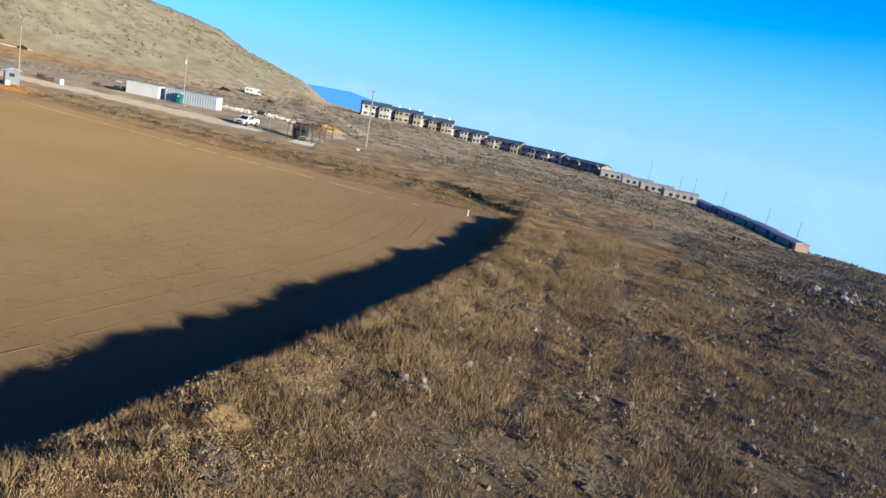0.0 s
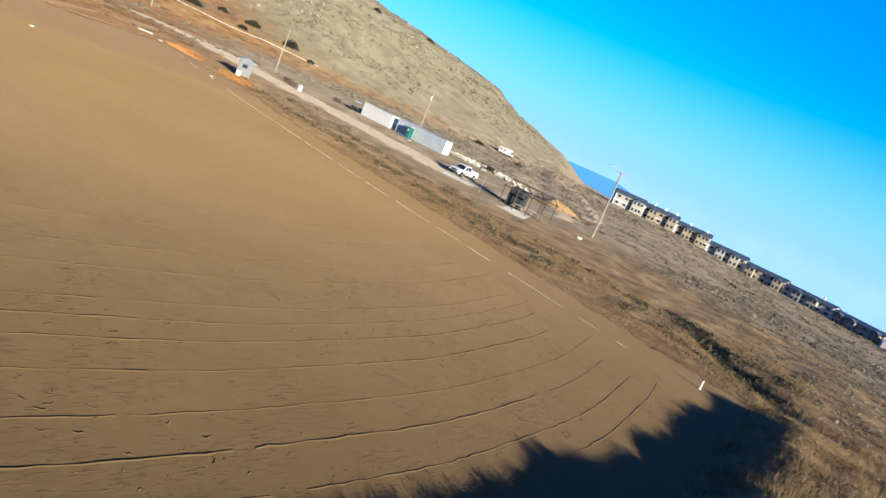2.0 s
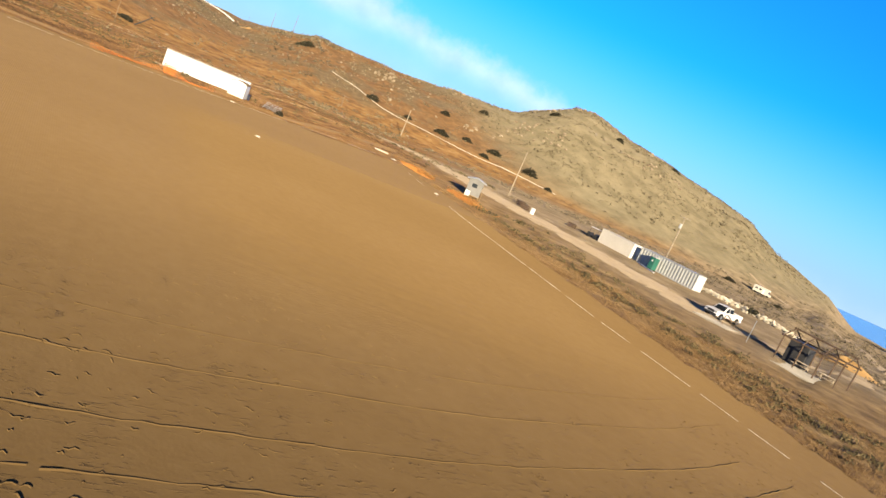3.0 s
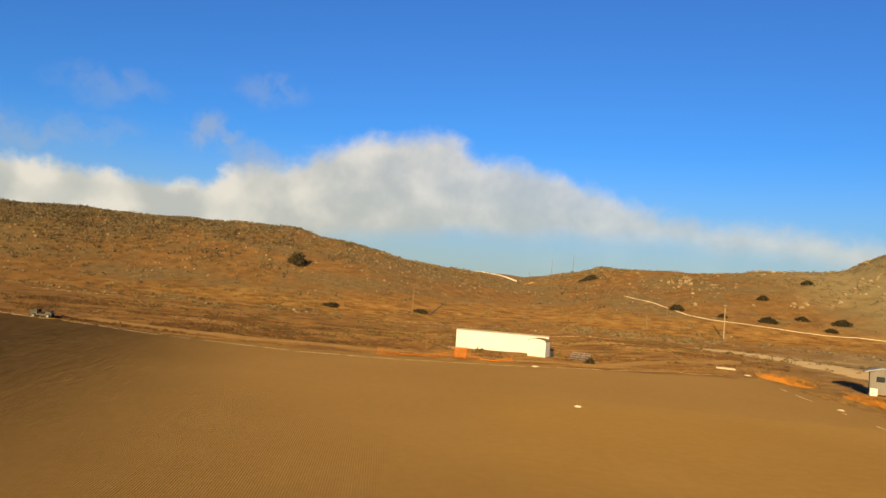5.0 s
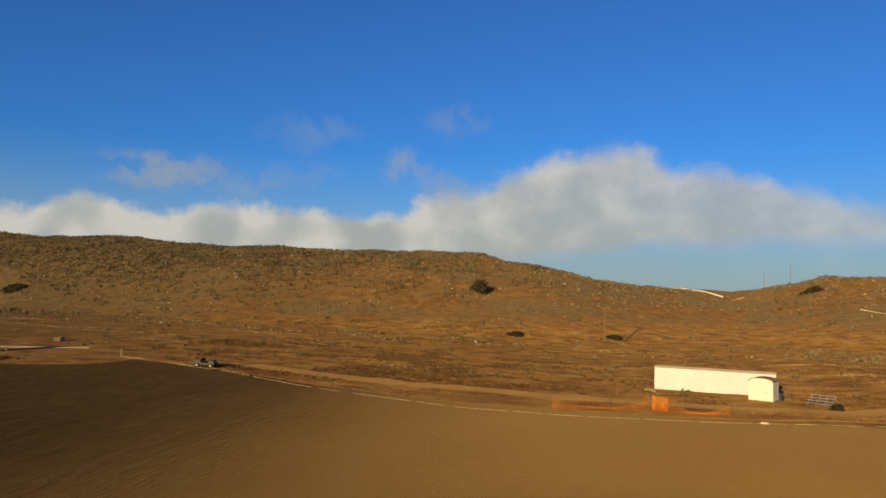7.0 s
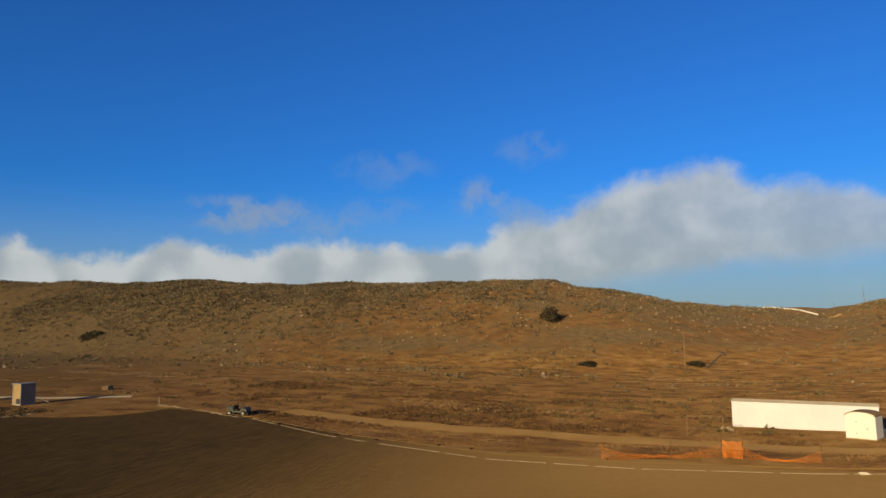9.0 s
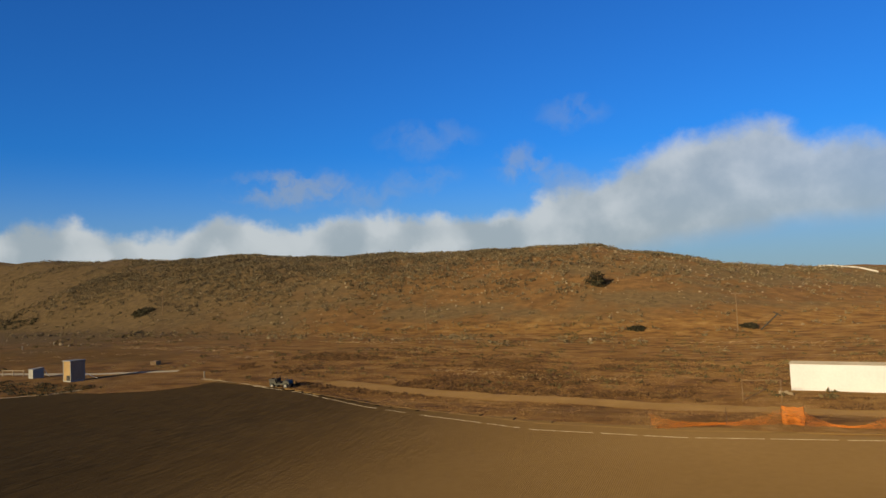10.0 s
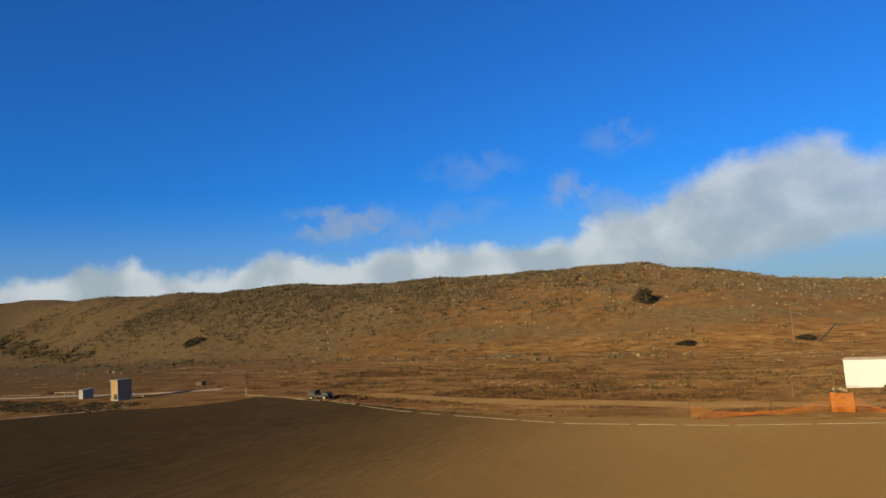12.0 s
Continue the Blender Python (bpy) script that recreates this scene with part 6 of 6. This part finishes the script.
v, f = clumps(x, y, rng.uniform(0.25, 0.7, len(x)), rng.uniform(0.18, 0.45, len(x)), 30, 0.11, rng)
stuff("plain_scrub", v, f, SCRUB, "dense dark grey-brown scrub beyond the berm", "scrub")
x, y = scatter(7000, -110, 150, 60, 300, lambda x, y: rng.random(len(x)) < np.clip(0.5 + 0.5 * fbm(x, y, 40, 3), 0.05, 1))
v, f = clumps(x, y, rng.uniform(0.4, 1.2, len(x)), rng.uniform(0.2, 0.55, len(x)), 16, 0.2, rng)
stuff("far_scrub", v, f, SCRUB, "dark patchy scrub towards the housing row", "scrub")
# scrub, its near-black colour carrying the ditch's shadow as well
x, y = scatter(900, 82, 106, 6, 22, lambda x, y: np.abs(x - 85.7 + 1.2 * (y - 21.7)) < 2.6)
v, f = clumps(x, y, rng.uniform(0.25, 0.7, len(x)), rng.uniform(0.2, 0.5, len(x)), 26, 0.16, rng)
stuff("ditch_scrub", v, f, BUSH, "dark scrub in the ditch that also fills in its shadow", "scrub")
x, y = scatter(900, 126, 150, -24, 14, lambda x, y: np.abs(y + 4 + 0.9 * (x - 134)) < 6.5)
v, f = clumps(x, y, rng.uniform(0.35, 0.9, len(x)), rng.uniform(0.3, 0.7, len(x)), 30, 0.15, rng)
stuff("hollow_scrub", v, f, SCRUB, "dark scrub in a hollow beyond the berm", "scrub")


x, y = scatter(1500, 14, 100, 4.5, 21, lambda x, y: rng.random(len(x)) < np.clip(np.exp(-((y - 8.5 - 0.02 * x) / 1.6) ** 2) + 0.8 * np.exp(-((y - 15 - 0.03 * x) / 1.5) ** 2) + 0.35 * fbm(x, y, 12, 3), 0, 1))
v, f = clumps(x, y, rng.uniform(0.25, 0.7, len(x)), rng.uniform(0.15, 0.45, len(x)), 20, 0.18, rng)
stuff("verge_weeds", v, f, VERGE_WEED, "dark weeds in bands beside the foul line", "weeds")


# weeds whose dark colour puts in the bank's shade
x, y = scatter(2400, -26, 2, -170, -112, lambda x, y: ~on_field(x, y) & (np.abs(x + 8.5 - 0.05 * (y + 130)) < 4))
v, f = clumps(x, y, rng.uniform(0.25, 0.7, len(x)), rng.uniform(0.10, 0.26, len(x)), 20, 0.15, rng)
stuff("bank_weeds", v, f, BUSH, "weeds coloured dark for the shade on the low bank before the sheds", "weeds")


def hillside(x, y):
    z = land(x, y)
    upper = np.clip((z - 2) / 18, 0.26, 1)
    return (z > -3) & (rng.random(len(x)) < upper * np.clip(0.45 + 0.9 * fbm(x, y, 26, 3), 0.05, 1))


x, y = scatter(42000, -320, -90, -420, 60, hillside)
v, f = clumps(x, y, rng.uniform(0.4, 1.15, len(x)) ** 3 + 0.16, rng.uniform(0.35, 1.05, len(x)), 14, 0.19, rng)
stuff("hill_scrub", v, f, SAGE, "grey-green sage scrub over the west hill", "scrub")
def upper_band(x, y):
    """The rocky, scrubby upper part of the west hill."""
    z = land(x, y)
    # thicker to the south, where the extra brush stands in for shade
    return (z > 1) & (rng.random(len(x)) < np.clip((z - 5) / 20, 0.04, 1) * np.clip(0.42 + 0.8 * fbm(x, y, 40, 3) + 0.35 * step(y, -110, -200), 0.04, 1))


x, y = scatter(36000, -290, -130, -330, 40, upper_band)
v, f = clumps(x, y, rng.uniform(0.35, 1.0, len(x)), rng.uniform(0.5, 1.25, len(x)), 15, 0.27, rng)
stuff("hill_sagebrush", v, f, SAGEBRUSH, "grey-green sagebrush mounds over the upper west hill", "scrub")
x, y = scatter(17000, -310, -130, 40, 330, hillside)
v, f = clumps(x, y, rng.uniform(0.4, 1.0, len(x)), rng.uniform(0.25, 0.7, len(x)), 10, 0.22, rng)
stuff("hill_scrub", v, f, SAGE, "sparse grey-green scrub on the north hills", "scrub")
x, y = scatter(2200, -310, -120, 60, 330, lambda x, y: (land(x, y) > 2) & (rng.random(len(x)) < np.clip(0.35 + 1.1 * fbm(x, y, 55, 3), 0.03, 1)))
v, f = clumps(x, y, rng.uniform(0.4, 1.3, len(x)), rng.uniform(0.5, 1.2, len(x)), 14, 0.25, rng)
stuff("hill_brush", v, f, SAGE, "dark brush in patches on the north hills", "scrub")
x, y = scatter(6500, -160, -22, -230, 40, lambda x, y: rng.random(len(x)) < np.clip(0.22 + 0.6 * fbm(x, 2.2 * y, 30, 3), 0.04, 1) * (np.hypot((x + 45) / 17, (y + 180) / 42) > 1.1))
v, f = clumps(x, y, rng.uniform(0.25, 0.9, len(x)), rng.uniform(0.12, 0.38, len(x)), 16, 0.2, rng)
stuff("flat_scrub", v, f, VERGE_WEED, "low dark weeds on the west flat", "scrub")

for cx2, cy2, a2, b2, lab in ((-3.0, 6.2, 4.2, 1.2, "crumpled orange netting on the soil bank"), (11.5, 8.2, 5.2, 1.4, "crumpled orange netting below the booth")):
    u, w = rng.normal(0, 0.5, 160), rng.normal(0, 0.5, 160)
    v, f = clumps(cx2 + a2 * u, cy2 + b2 * w, rng.uniform(0.15, 0.4, 160), rng.uniform(0.25, 0.7, 160), 22, 0.2, rng)
    stuff("netting_scraps", v, f, NETTING, lab, "safety netting")
DUSKY = material("dusky_red_weeds", [(0.06, 0.032, 0.016), (0.11, 0.06, 0.028), (0.17, 0.10, 0.05)], 0.3, 0.9, 0, island=0.3)
x, y = scatter(26000, -75, -17, -115, 14, lambda x, y: ~road(x, y) & ((x > -24) | (x < -32) | (np.abs(y + 26) > 8.5)) & (rng.random(len(x)) < np.clip(1.5 * fbm(x, 0.7 * y, 13, 3) - 0.05, 0, 0.8)))
v, f = clumps(x, y, rng.uniform(0.15, 0.5, len(x)), rng.uniform(0.08, 0.26, len(x)), 12, 0.22, rng)
stuff("dusky_weeds", v, f, DUSKY, "dusky red-brown weeds in patches on the flat", "weeds")

x, y = scatter(16000, -125, -36, -190, 30, lambda x, y: ~road(x, y) & (rng.random(len(x)) < np.clip(2.4 * fbm(x, 0.22 * y, 11, 3) - 0.75, 0, 0.9)))
v, f = tufts(x, y, rng.uniform(0.12, 0.3, len(x)), rng.uniform(0.2, 0.6, len(x)), 8, 0.06, rng)
PALE_GRASS = material("bleached_grass", [(0.28, 0.20, 0.115), (0.40, 0.30, 0.185), (0.52, 0.41, 0.27)], 0.2, 0.9, 0, island=0.25)
stuff("bleached_grass", v, f, PALE_GRASS, "bleached grass in long streaks across the flat", "dry grass")
x, y = scatter(2600, 95, 170, -60, 100, lambda x, y: ~on_field(x, y) & ((x > berm_line(y)[0]) | (y > 20)))
v, f = stones(x, y, rng.uniform(0.06, 0.24, len(x)) ** 1.0, rng)
stuff("field_stones", v, f, ROCK, "small pale stones among the grass", "stones")
x, y = scatter(600, -100, 150, 60, 290, lambda x, y: x > -500)
v, f = stones(x, y, rng.uniform(0.1, 0.36, len(x)), rng)
stuff("plain_stones", v, f, ROCK, "pale stones over the east plain", "stones")
x, y = scatter(5200, -310, -60, -300, 60, lambda x, y: rng.random(len(x)) < np.clip(land(x, y) / 22, 0.02, 1))
v, f = stones(x, y, rng.uniform(0.12, 0.55, len(x)), rng)
stuff("hill_stones", v, f, ROCK, "pale stones and outcrops on the west hill", "stones")
x, y = scatter(1500, -300, -190, 60, 230, lambda x, y: (land(x, y) > 6) & (rng.random(len(x)) < np.clip(0.1 + 0.9 * fbm(x, y, 40, 3), 0, 1)))
v, f = stones(x, y, rng.uniform(0.3, 1.1, len(x)), rng)
stuff("outcrops", v, f, ROCK, "pale rock outcrops on the north hills", "rock outcrops")

x, y = scatter(900, -165, -128, -410, -305, lambda x, y: np.abs(x + 146 - 0.27 * (y + 360)) < 6 + 5 * fbm(x, y, 20, 3))
v, f = clumps(x, y, rng.uniform(0.6, 1.6, len(x)), rng.uniform(0.5, 1.3, len(x)), 20, 0.18, rng)
stuff("gully_brush", v, f, BUSH, "dark brush along a far gully", "scrub")
y = rng.uniform(-78, 4, 420)
x = berm_line(y)[0] + rng.normal(0.2, 1.0, 420)
v, f = tufts(x, y, rng.uniform(0.2, 0.42, 420), rng.uniform(0.15, 0.4, 420), 46, 0.02, rng)
stuff("tall_grass", v, f, STRAW, "taller straw tufts along the berm crest", "dry grass")

# matted straw clumps that break up the berm's outline
x, y = scatter(14000, 104, 138, -80, 6, lambda x, y: (x > berm_line(y)[0] - 2.2) & (rng.random(len(x)) < np.clip(1.0 - 0.055 * np.abs(x - berm_line(y)[0]), 0.1, 1) * np.clip(0.5 + 0.8 * fbm(x, y, 7, 3), 0.05, 1)) & ~rut(x, y))
v, f = clumps(x, y, rng.uniform(0.15, 0.55, len(x)), rng.uniform(0.15, 0.5, len(x)), 60, 0.06, rng)
stuff("matted_grass", v, f, STRAW, "matted pale straw clumps over the berm", "dry grass")
